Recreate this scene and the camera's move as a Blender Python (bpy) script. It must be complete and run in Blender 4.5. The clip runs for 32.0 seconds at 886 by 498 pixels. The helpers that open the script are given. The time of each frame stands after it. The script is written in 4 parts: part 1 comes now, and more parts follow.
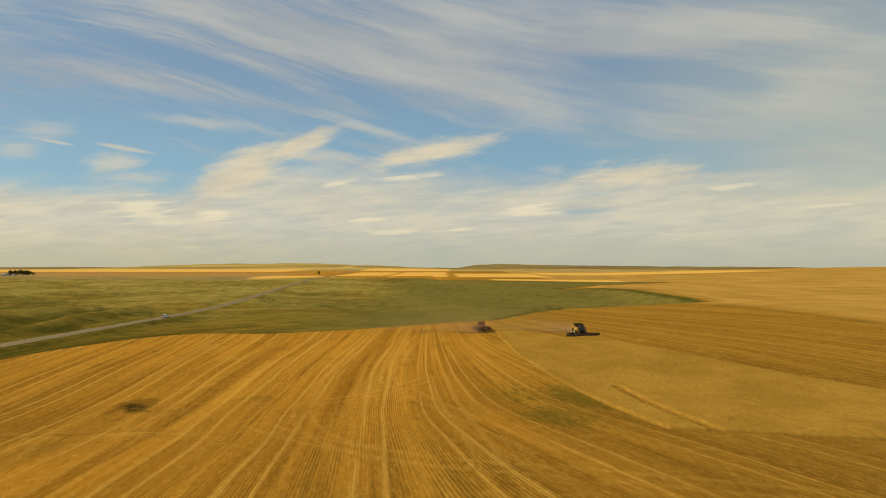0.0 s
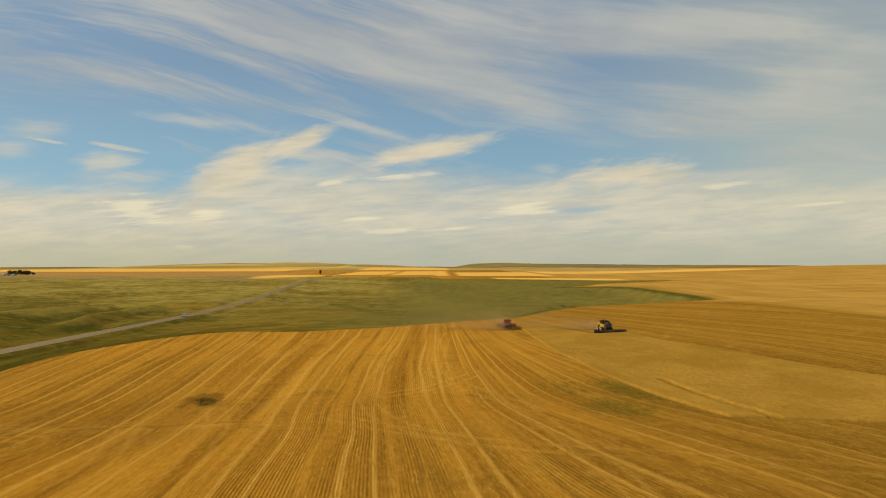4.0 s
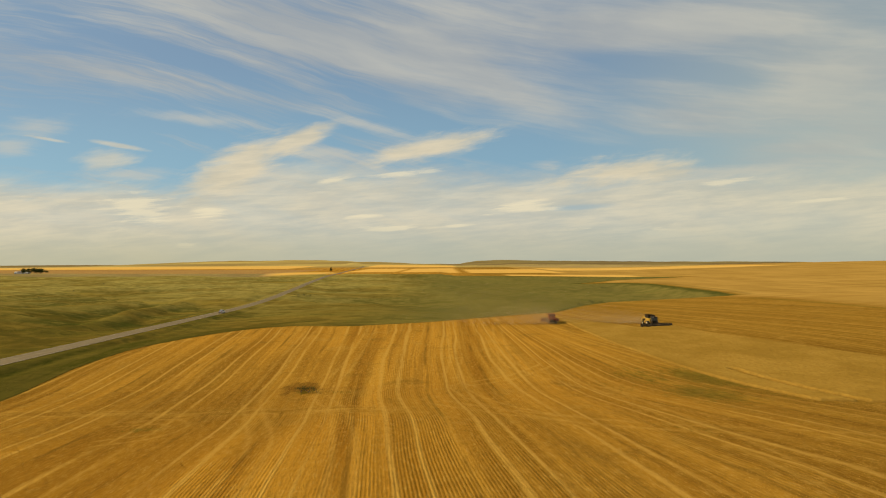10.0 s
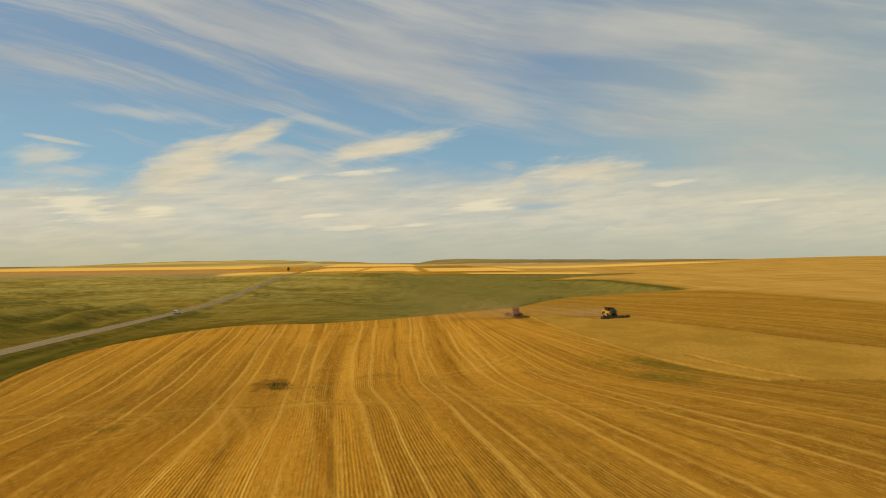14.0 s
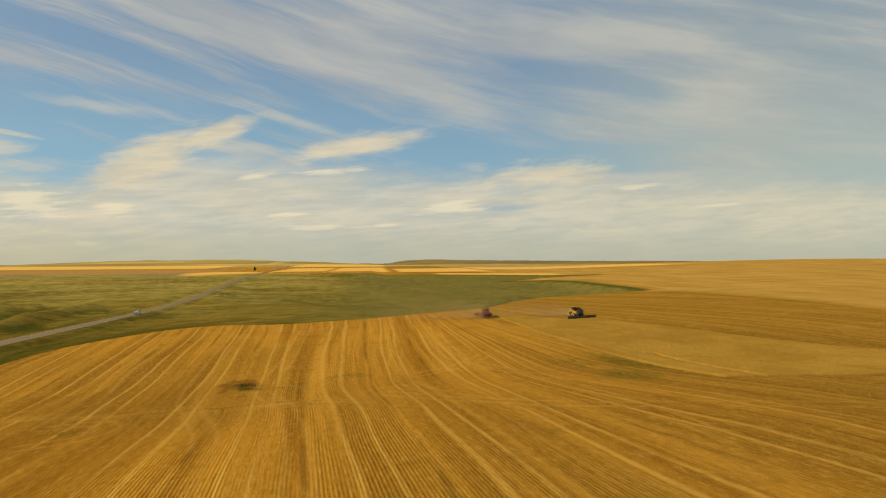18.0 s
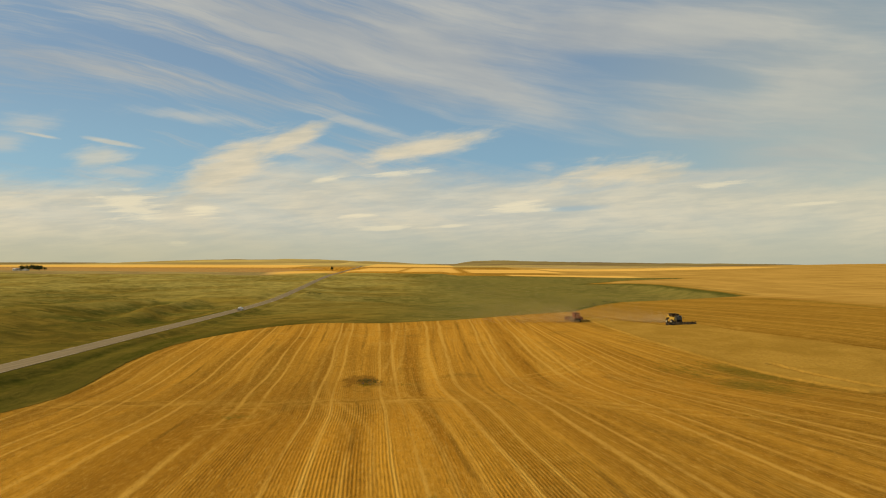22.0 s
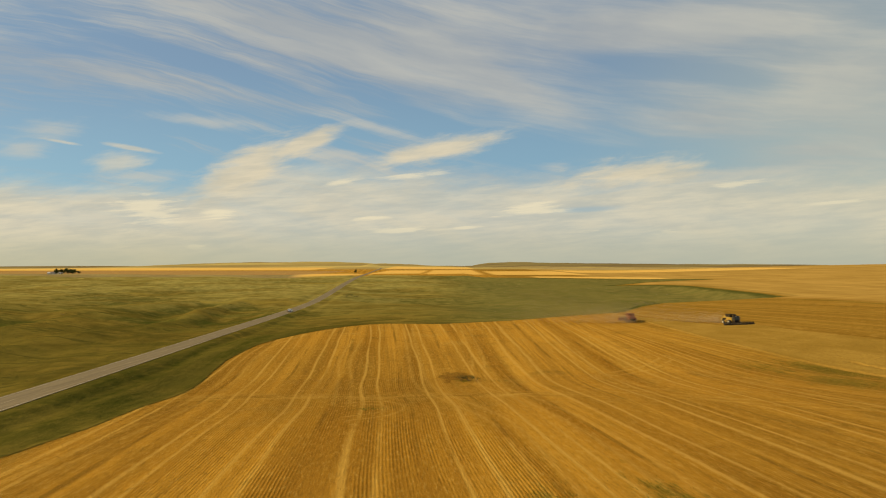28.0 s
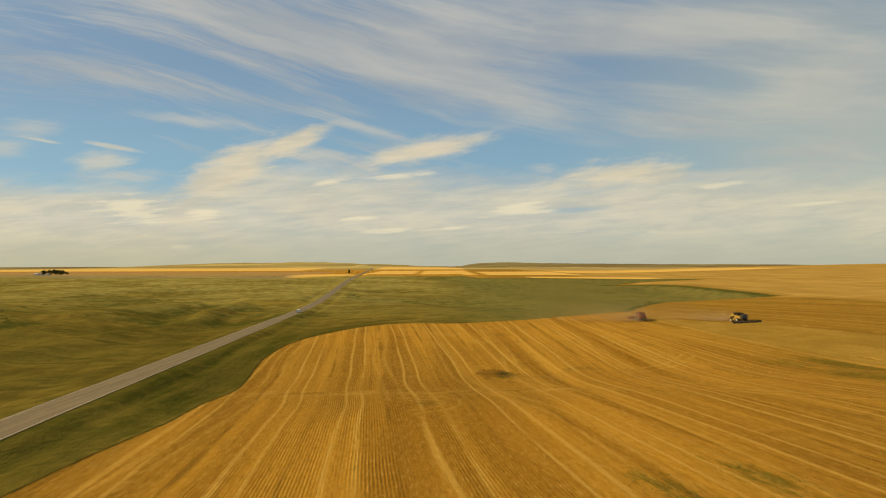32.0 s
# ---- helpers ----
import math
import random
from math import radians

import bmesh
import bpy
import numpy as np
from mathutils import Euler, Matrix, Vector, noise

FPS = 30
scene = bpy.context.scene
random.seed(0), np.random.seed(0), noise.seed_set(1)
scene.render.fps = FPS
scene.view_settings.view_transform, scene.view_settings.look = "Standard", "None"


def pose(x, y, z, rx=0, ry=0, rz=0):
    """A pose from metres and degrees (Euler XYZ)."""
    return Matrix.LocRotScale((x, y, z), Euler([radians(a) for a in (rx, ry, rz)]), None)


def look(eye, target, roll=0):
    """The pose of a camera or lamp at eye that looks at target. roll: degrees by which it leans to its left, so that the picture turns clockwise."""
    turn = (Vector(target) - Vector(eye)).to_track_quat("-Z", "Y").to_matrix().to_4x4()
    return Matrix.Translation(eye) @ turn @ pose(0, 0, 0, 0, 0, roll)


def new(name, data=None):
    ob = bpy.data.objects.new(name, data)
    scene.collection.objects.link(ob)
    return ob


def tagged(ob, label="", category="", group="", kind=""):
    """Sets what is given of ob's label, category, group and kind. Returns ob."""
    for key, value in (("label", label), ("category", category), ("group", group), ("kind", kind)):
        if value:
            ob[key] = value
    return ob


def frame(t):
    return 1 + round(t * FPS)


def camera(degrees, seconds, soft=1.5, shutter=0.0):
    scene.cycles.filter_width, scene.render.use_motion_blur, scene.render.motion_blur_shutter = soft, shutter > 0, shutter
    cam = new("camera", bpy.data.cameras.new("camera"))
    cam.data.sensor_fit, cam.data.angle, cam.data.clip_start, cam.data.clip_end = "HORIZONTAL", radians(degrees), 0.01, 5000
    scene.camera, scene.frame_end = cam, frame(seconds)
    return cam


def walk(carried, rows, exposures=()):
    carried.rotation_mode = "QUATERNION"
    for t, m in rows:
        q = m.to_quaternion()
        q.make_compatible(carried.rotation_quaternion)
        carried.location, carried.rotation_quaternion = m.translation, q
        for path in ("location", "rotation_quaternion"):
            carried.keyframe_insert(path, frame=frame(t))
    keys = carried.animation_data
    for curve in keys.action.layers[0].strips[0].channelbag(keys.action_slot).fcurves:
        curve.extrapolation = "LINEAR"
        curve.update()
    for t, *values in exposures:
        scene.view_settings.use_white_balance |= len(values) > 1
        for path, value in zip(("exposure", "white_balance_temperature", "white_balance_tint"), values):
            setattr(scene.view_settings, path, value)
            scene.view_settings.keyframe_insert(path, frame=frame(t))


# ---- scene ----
cam = camera(84.2, 32.0, soft=1.1)
METRES, EYE, TILT, LEAN, TURN = 75.0, 25.0, 2.0, 0.0, 0.0
ROWS = [
    (0.0, 0.0, 0.0, 0.0, 0.0, 0.0, -0.0),
    (0.5, -0.0167, -0.007, 0.0005, -0.14, 0.0, -0.03),
    (1.0, -0.0356, -0.0137, 0.0008, -0.32, 0.03, -0.01),
    (1.5, -0.0586, -0.0199, 0.0007, 0.28, -0.04, 0.09),
    (2.0, -0.0739, -0.0268, 0.0008, -0.08, -0.04, 0.1),
    (2.5, -0.0949, -0.0334, 0.0005, -0.17, -0.06, 0.09),
    (3.0, -0.1113, -0.0396, 0.0007, -0.43, -0.1, 0.06),
    (3.5, -0.1323, -0.0464, 0.0023, -0.39, -0.12, 0.12),
    (5.5, -0.2078, -0.0762, 0.0, -1.45, -0.13, 0.04),
    (6.0, -0.2285, -0.0814, -0.0036, -0.6, -0.15, 0.08),
    (6.5, -0.249, -0.0877, -0.0063, -0.6, -0.19, 0.12),
    (7.0, -0.2646, -0.0943, -0.0065, -0.97, -0.19, 0.09),
    (7.5, -0.2844, -0.101, -0.0057, -0.83, -0.19, 0.12),
    (8.0, -0.3025, -0.1079, -0.0027, -1.66, -0.23, 0.06),
    (8.5, -0.3257, -0.1133, 0.0004, -1.28, -0.24, 0.12),
    (9.0, -0.3477, -0.1193, 0.0015, -1.01, -0.23, 0.11),
    (9.5, -0.3661, -0.1176, 0.0014, 1.59, -0.39, 0.27),
    (10.0, -0.3744, -0.1207, 0.0007, -0.43, -0.44, 0.27),
    (10.5, -0.3873, -0.1212, -0.0013, -0.6, -0.45, 0.34),
    (11.0, -0.3929, -0.1234, -0.0049, -0.88, -0.45, 0.4),
    (11.5, -0.396, -0.1249, -0.0079, -2.36, -0.48, 0.37),
    (12.0, -0.4026, -0.1265, -0.0086, -3.75, -0.48, 0.4),
    (12.5, -0.4049, -0.1276, -0.0093, -3.95, -0.45, 0.41),
    (13.0, -0.411, -0.1287, -0.0111, -3.28, -0.49, 0.5),
    (13.5, -0.4066, -0.1296, -0.0131, -3.67, -0.56, 0.47),
    (14.0, -0.4087, -0.1328, -0.0138, -5.23, -0.56, 0.47),
    (14.5, -0.4096, -0.1344, -0.0145, -5.61, -0.55, 0.5),
    (16.5, -0.4082, -0.1377, -0.0119, -6.79, -0.58, 0.43),
    (17.0, -0.4107, -0.1387, -0.0127, -6.71, -0.54, 0.35),
    (17.5, -0.4086, -0.1403, -0.0137, -7.9, -0.53, 0.21),
    (18.0, -0.4157, -0.1436, -0.0147, -8.76, -0.5, 0.05),
    (18.5, -0.4297, -0.1464, -0.0148, -6.89, -0.48, 0.03),
    (19.0, -0.4405, -0.1483, -0.014, -5.85, -0.51, -0.02),
    (19.5, -0.4544, -0.1512, -0.0122, -5.42, -0.51, -0.1),
    (20.0, -0.4713, -0.1548, -0.0094, -4.51, -0.5, -0.14),
    (20.5, -0.4891, -0.1586, -0.0072, -3.56, -0.49, -0.18),
    (21.0, -0.5065, -0.163, -0.0055, -2.82, -0.5, -0.25),
    (21.5, -0.5278, -0.1667, -0.0043, -1.99, -0.46, -0.22),
    (22.0, -0.5432, -0.171, -0.0031, -1.1, -0.43, -0.18),
    (22.5, -0.5645, -0.177, -0.0018, -0.65, -0.36, -0.17),
    (23.0, -0.5844, -0.1817, -0.0019, 0.16, -0.31, -0.13),
    (23.5, -0.6017, -0.1872, -0.0015, 0.61, -0.3, -0.06),
    (24.0, -0.62, -0.194, -0.0017, 0.45, -0.26, -0.1),
    (24.5, -0.6409, -0.2004, -0.0003, 0.42, -0.24, -0.03),
    (25.0, -0.6601, -0.2074, -0.0004, 0.56, -0.21, -0.01),
    (25.5, -0.6791, -0.2137, -0.0009, 0.81, -0.16, -0.03),
    (27.5, -0.7518, -0.2434, 0.0027, 1.63, -0.19, 0.23),
    (28.0, -0.77, -0.2507, 0.003, 0.49, -0.21, 0.14),
    (28.5, -0.7909, -0.2563, 0.0037, 1.11, -0.23, 0.26),
    (29.0, -0.8073, -0.2643, 0.0047, 0.42, -0.16, 0.17),
    (29.5, -0.8282, -0.2699, 0.0054, 0.74, -0.2, 0.18),
    (30.0, -0.8461, -0.2776, 0.0063, 0.51, -0.21, 0.16),
    (30.5, -0.8668, -0.284, 0.0069, 0.55, -0.23, 0.24),
    (31.0, -0.8827, -0.2915, 0.0065, -0.2, -0.24, 0.18),
    (31.5, -0.9023, -0.2983, 0.0075, -0.67, -0.21, 0.15),
    (32.0, -0.9222, -0.3054, 0.0072, -0.95, -0.17, 0.17),
]
EXPOSURE, KELVIN, TINT = 0.0, 7000, 10
walk(cam, [(t, pose(0, 0, EYE, TILT, LEAN, TURN) @ pose(METRES * x, METRES * y, METRES * z, 90 + pitch, roll, yaw)) for t, x, y, z, yaw, pitch, roll in ROWS],
     [(0.0, EXPOSURE, KELVIN, TINT), (32.0, EXPOSURE, KELVIN, TINT)])


# ---------------------------------------------------------------- node helpers
class Nodes:
    """A thin layer over a node tree: every call adds one node and returns its socket."""

    def __init__(self, tree):
        self.tree = tree
        self.tree.nodes.clear()

    def put(self, kind):
        return self.tree.nodes.new(kind)

    def join(self, value, socket):
        if isinstance(value, bpy.types.NodeSocket):
            self.tree.links.new(value, socket)
        elif value is not None:
            socket.default_value = value

    def math(self, op, a, b=None, c=None, clamp=False):
        node = self.put("ShaderNodeMath")
        node.operation, node.use_clamp = op, clamp
        for value, socket in zip((a, b, c), node.inputs):
            self.join(value, socket)
        return node.outputs[0]

    def add(self, a, b):
        return self.math("ADD", a, b)

    def mul(self, a, b):
        return self.math("MULTIPLY", a, b)

    def step(self, value, low, high, to_low=0.0, to_high=1.0):
        node = self.put("ShaderNodeMapRange")
        node.interpolation_type = "SMOOTHSTEP"
        for v, socket in zip((value, low, high, to_low, to_high), node.inputs):
            self.join(v, socket)
        return node.outputs[0]

    def attr(self, name):
        node = self.put("ShaderNodeAttribute")
        node.attribute_type, node.attribute_name = "GEOMETRY", name
        return node.outputs["Fac"]

    def xyz(self, x, y, z=0.0):
        node = self.put("ShaderNodeCombineXYZ")
        for v, socket in zip((x, y, z), node.inputs):
            self.join(v, socket)
        return node.outputs[0]

    def split(self, vector):
        node = self.put("ShaderNodeSeparateXYZ")
        self.join(vector, node.inputs[0])
        return node.outputs[0], node.outputs[1], node.outputs[2]

    def noise(self, vector, scale, detail=3.0, rough=0.55, distortion=0.0):
        node = self.put("ShaderNodeTexNoise")
        self.join(vector, node.inputs["Vector"])
        for key, v in (("Scale", scale), ("Detail", detail), ("Roughness", rough), ("Distortion", distortion)):
            self.join(v, node.inputs[key])
        return node.outputs["Fac"]

    def mix(self, factor, a, b):
        node = self.put("ShaderNodeMix")
        node.data_type = "RGBA"
        self.join(factor, node.inputs[0])
        for v, socket in ((a, node.inputs[6]), (b, node.inputs[7])):
            self.join((*v, 1.0) if isinstance(v, tuple) else v, socket)
        return node.outputs[2]

    def place(self):
        return self.put("ShaderNodeNewGeometry").outputs["Position"]

    def surface(self, colour, rough=0.8, height=None, depth=0.02, metal=0.0, spec=0.3, strength=1.0):
        bsdf = self.put("ShaderNodeBsdfPrincipled")
        self.join((*colour, 1.0) if isinstance(colour, tuple) else colour, bsdf.inputs["Base Color"])
        self.join(rough, bsdf.inputs["Roughness"])
        self.join(metal, bsdf.inputs["Metallic"])
        self.join(spec, bsdf.inputs["Specular IOR Level"])
        if height is not None:
            bump = self.put("ShaderNodeBump")
            bump.inputs["Distance"].default_value = depth
            bump.inputs["Strength"].default_value = strength
            self.join(height, bump.inputs["Height"])
            self.join(bump.outputs[0], bsdf.inputs["Normal"])
        out = self.put("ShaderNodeOutputMaterial")
        self.join(bsdf.outputs[0], out.inputs[0])
        return bsdf


def material(name):
    mat = bpy.data.materials.new(name)
    mat.use_nodes = True
    return mat, Nodes(mat.node_tree)


# ---------------------------------------------------------------- sky and sun
SUN_EL, SUN_AZ = radians(33), radians(-76)      # azimuth from +y towards +x
world = bpy.data.worlds.new("evening_sky")
scene.world = world
world.use_nodes = True
n = Nodes(world.node_tree)
air = n.put("ShaderNodeTexSky")
air.sky_type, air.sun_disc, air.sun_elevation, air.sun_rotation = "NISHITA", False, SUN_EL, SUN_AZ
air.altitude, air.air_density, air.dust_density, air.ozone_density = 900, 1.0, 1.5, 1.6
way = n.put("ShaderNodeTexCoord").outputs["Generated"]
dx, dy, dz = n.split(way)
# the sky as a flat chart to the north: U to the east and V downwards, both in units of 6.6 degrees; it is mirrored towards the south
azim = n.math("ARCTAN2", dx, dy)
fold_az = n.math("SUBTRACT", 1.30, n.math("ABSOLUTE", n.math("SUBTRACT", 1.30, n.math("ABSOLUTE", azim))))
side = n.math("SIGN", azim)
wide = n.mul(n.math("TANGENT", fold_az), side)
rise = n.math("DIVIDE", n.math("TANGENT", n.math("ARCSINE", dz)), n.math("MAXIMUM", n.math("COSINE", fold_az), 0.2))
U = n.add(n.mul(wide, 8.68), 7.84)
V = n.math("SUBTRACT", 4.71, n.mul(rise, 8.68))


def ellipse(u, v, a, b, tilt):
    """Distance from the middle of an ellipse on the chart, 1 at its rim; tilt in degrees, positive where it rises to the east."""
    c, k = math.cos(radians(tilt)), math.sin(radians(tilt))
    p, q = n.add(U, -u), n.add(V, -v)
    along = n.add(n.mul(p, c / a), n.mul(q, -k / a))
    across = n.add(n.mul(p, k / b), n.mul(q, c / b))
    return n.math("SQRT", n.add(n.mul(along, along), n.mul(across, across)))


def chart(tilt, long, wide, shift, bend=None):
    c, k = math.cos(radians(tilt)), math.sin(radians(tilt))
    v = V if bend is None else bend
    return n.xyz(n.add(n.mul(U, c / long), n.mul(v, -k / long)), n.add(n.mul(U, k / wide), n.mul(v, c / wide)), shift)


# high cirrus: streaks along bent lines that fall to the east and level out beyond the middle
drift = n.noise(chart(0, 2.6, 1.3, 4.0), 1.0, 3)
fall = n.add(n.mul(U, 0.035), n.mul(n.math("TANH", n.mul(n.add(U, -5.2), 1 / 4.2)), 1.30))
psi = n.add(n.math("SUBTRACT", V, fall), n.mul(n.add(drift, -0.5), 0.42))
broad = n.noise(chart(0, 4.2, 0.50, 1.7, psi), 1.0, 6, 0.58, 0.10)
strand = n.noise(chart(0, 2.4, 0.15, 5.2, psi), 1.0, 6, 0.62, 0.08)
wisp = n.noise(chart(0, 1.3, 0.055, 8.6, psi), 1.0, 4, 0.6, 0.05)
veil = n.noise(chart(-8, 3.6, 1.1, 8.3), 1.0, 5, 0.55, 0.4)
# where the high cloud lies thick, and where the blue shows through it: U, V, half length, half height, tilt, amount
COVER = ((4.6, 0.45, 2.4, 0.5, -21, 0.42), (7.0, 0.9, 2.6, 0.7, -22, 0.40), (9.6, 0.45, 2.6, 0.8, -8, 0.32), (12.4, 0.45, 2.2, 0.42, 2, 0.55), (15.0, 1.4, 1.6, 0.7, 0, 0.36),
         (8.9, 1.55, 1.8, 0.32, -26, 0.32), (12.5, 2.05, 1.2, 0.35, 4, 0.32), (2.6, 1.45, 2.7, 0.26, -13, 0.22), (14.9, 2.5, 2.0, 0.6, 0, 0.30), (5.6, 1.55, 2.2, 0.22, -22, 0.20))
CLEAR = ((1.3, 2.45, 2.4, 0.7, 4, 0.62), (3.0, 0.95, 3.4, 0.20, -17, 0.45), (0.6, 0.62, 1.7, 0.20, -16, 0.34), (4.4, 1.95, 2.6, 0.16, -8, 0.20), (7.3, 2.15, 1.9, 0.26, -24, 0.50),
         (9.3, 2.55, 2.4, 0.42, -8, 0.46), (11.4, 1.15, 1.3, 0.30, -2, 0.44), (13.1, 1.45, 0.9, 0.30, -4, 0.36), (12.2, 2.75, 1.6, 0.25, 4, 0.28), (14.4, 2.35, 0.9, 0.25, 8, 0.22),
         (5.0, 2.5, 1.5, 0.35, 6, 0.30), (3.3, 3.1, 0.9, 0.32, 10, 0.50))
cover = n.add(0.43, n.mul(n.add(veil, -0.5), 0.34))
for sign, group in ((1, COVER), (-1, CLEAR)):
    for u, v, a, b, tilt, amount in group:
        r = ellipse(u, v, a * 1.25, b * 1.25, tilt)
        cover = n.add(cover, n.mul(n.step(r, 1.25, 0.0), sign * amount))
high = n.add(n.add(cover, n.mul(n.add(broad, -0.5), 0.95)), n.add(n.mul(n.add(strand, -0.5), n.step(U, 6.0, 10.0, 0.80, 0.42)), n.mul(n.add(wisp, -0.5), n.step(U, 5.0, 9.5, 0.62, 0.14))))
high = n.step(high, 0.12, 0.92)
# low cream-coloured bank with an uneven upper rim
fray = n.mul(n.add(n.add(n.mul(n.noise(chart(14, 1.1, 0.30, 3.3), 1.0, 7, 0.62, 0.25), 0.65), n.mul(n.noise(chart(6, 0.75, 0.12, 2.2), 1.0, 5, 0.62, 0.2), 0.35)), -0.5), 1.0)
shred = n.noise(chart(4, 0.95, 0.10, 6.2), 1.0, 6, 0.62, 0.25)
crest = n.put("ShaderNodeValToRGB")
crest.color_ramp.interpolation = "B_SPLINE"
CREST = ((0.0, 3.15), (1.0, 3.30), (2.0, 3.15), (3.2, 3.45), (3.9, 2.95), (5.0, 2.75), (5.9, 2.85), (7.0, 3.05), (8.6, 3.15), (9.7, 3.12), (10.8, 2.98), (12.0, 3.02), (13.2, 3.18), (14.4, 3.25), (15.7, 3.10))
while len(crest.color_ramp.elements) < len(CREST):
    crest.color_ramp.elements.new(0.5)
for element, (u, v) in zip(crest.color_ramp.elements, CREST):
    element.position, element.color = u / 15.7, (v - 2.5, v - 2.5, v - 2.5, 1.0)
n.join(n.math("DIVIDE", U, 15.7, clamp=True), crest.inputs[0])
rim = n.add(crest.outputs[0], 2.5)
bank = n.add(n.math("SUBTRACT", V, rim), n.mul(fray, 0.85))
low = n.step(bank, -0.22, 0.42)
# tails and separate clouds that stand out of the bank
TAILS = ((5.15, 2.62, 0.95, 0.15, 22), (7.75, 2.66, 1.22, 0.16, 13), (4.3, 3.0, 1.1, 0.30, 27), (11.2, 3.08, 1.25, 0.20, 7), (1.95, 2.86, 0.50, 0.15, 3),
         (2.1, 2.60, 0.55, 0.035, -10), (0.9, 2.49, 0.42, 0.025, -10))
FAINT = ((0.72, 2.26, 0.60, 0.16, 3), (0.2, 2.62, 0.5, 0.16, -3), (3.6, 2.15, 1.2, 0.10, -6), (6.5, 2.25, 0.9, 0.09, -14), (5.6, 2.75, 1.5, 0.10, -4), (9.75, 2.98, 0.32, 0.08, 2), (13.0, 3.15, 1.6, 0.12, 5), (2.4, 3.12, 0.8, 0.09, -1))
puff = None
for u, v, a, b, tilt in TAILS:
    one = n.add(n.math("SUBTRACT", 1.0, ellipse(u, v, a * 1.15, b * 1.45, tilt)), n.mul(fray, 2.2))
    puff = one if puff is None else n.math("MAXIMUM", puff, one)
puff = n.step(puff, -0.15, 0.75)
faint = None
for u, v, a, b, tilt in FAINT:
    one = n.math("SUBTRACT", 1.0, ellipse(u, v, a * 1.3, b * 1.5, tilt))
    faint = one if faint is None else n.math("MAXIMUM", faint, one)
faint = n.step(n.add(faint, n.add(n.mul(fray, 1.3), n.mul(n.add(strand, -0.5), 1.4))), -0.1, 1.0)
# bright shreds within the bank, and slits of blue
WISPS = ((2.5, 3.72, 0.50, 0.24, -8), (3.75, 3.82, 0.32, 0.09, -4), (6.6, 3.88, 0.32, 0.035, 3), (6.95, 4.1, 0.62, 0.05, 2), (5.9, 3.26, 0.38, 0.04, 9), (7.25, 3.13, 0.62, 0.055, 5),
         (9.4, 3.73, 0.70, 0.075, 5), (10.4, 4.13, 0.42, 0.04, 5), (11.8, 4.14, 0.30, 0.03, 4), (8.15, 4.06, 0.30, 0.03, 2), (12.9, 3.3, 0.55, 0.04, 6), (14.8, 3.62, 0.50, 0.03, 6), (3.35, 4.38, 0.2, 0.03, 0))
flake = None
for u, v, a, b, tilt in WISPS:
    one = n.add(n.math("SUBTRACT", 1.0, ellipse(u, v, a * 1.2, b * 1.5, tilt)), n.mul(n.add(shred, -0.5), 3.2))
    flake = one if flake is None else n.math("MAXIMUM", flake, one)
flake = n.step(flake, 0.0, 0.8)
slit = n.math("MAXIMUM", n.step(ellipse(10.35, 3.74, 0.75, 0.06, 3), 1.2, 0.3), n.mul(n.step(ellipse(10.9, 3.38, 0.9, 0.05, 9), 1.2, 0.3), 0.7))
tone = n.add(n.mul(n.noise(chart(5, 1.3, 0.22, 6.6), 1.0, 6, 0.6, 0.4), 0.6), n.mul(shred, 0.4))
cream = n.mix(n.step(tone, 0.34, 0.66), (0.54, 0.535, 0.455), (0.74, 0.675, 0.51))
grey = n.mix(n.step(n.add(n.mul(veil, 0.6), n.mul(broad, 0.4)), 0.38, 0.66), (0.37, 0.405, 0.435), (0.525, 0.53, 0.495))
blue = n.put("ShaderNodeMix")
blue.data_type, blue.blend_type = "RGBA", "MULTIPLY"
blue.inputs[0].default_value = 1.0
n.join(air.outputs[0], blue.inputs[6])
blue.inputs[7].default_value = (0.105, 0.128, 0.112, 1.0)
east = n.step(U, 9.3, 15.5)
deep = n.mix(n.step(V, 3.4, 0.6), n.mix(east, (0.225, 0.405, 0.56), (0.31, 0.43, 0.47)), n.mix(east, (0.19, 0.30, 0.46), (0.26, 0.345, 0.42)))
sky = n.mix(0.85, blue.outputs[2], deep)
sky = n.mix(n.mul(high, 0.82), sky, grey)
sky = n.mix(n.mul(faint, 0.55), sky, (0.57, 0.56, 0.50))
low = n.mul(n.mul(low, n.step(veil, 0.36, 0.58, 0.80, 1.0)), n.math("SUBTRACT", 1.0, n.mul(slit, 0.5)))
sky = n.mix(n.mul(low, n.step(V, 2.9, 3.7, 0.66, 0.92)), sky, cream)
sky = n.mix(n.mul(puff, n.step(U, 1.5, 4.0, 0.55, 0.88)), sky, n.mix(n.step(tone, 0.35, 0.62), (0.60, 0.56, 0.44), (0.74, 0.66, 0.49)))
sky = n.mix(n.mul(flake, 0.62), sky, (0.84, 0.765, 0.56))
sky = n.mix(n.mul(n.mul(n.step(U, 9.5, 15.7), n.step(V, -1.5, 2.5)), 0.32), sky, (0.52, 0.545, 0.44))
haze = n.mul(n.step(V, 3.85, 4.75), 0.82)
sky = n.mix(haze, sky, n.mix(n.step(U, 2.0, 8.0), (0.47, 0.47, 0.34), (0.43, 0.46, 0.38)))
back = n.put("ShaderNodeBackground")
back.inputs["Strength"].default_value = 1.0
n.join(sky, back.inputs["Color"])
n.join(back.outputs[0], n.put("ShaderNodeOutputWorld").inputs[0])

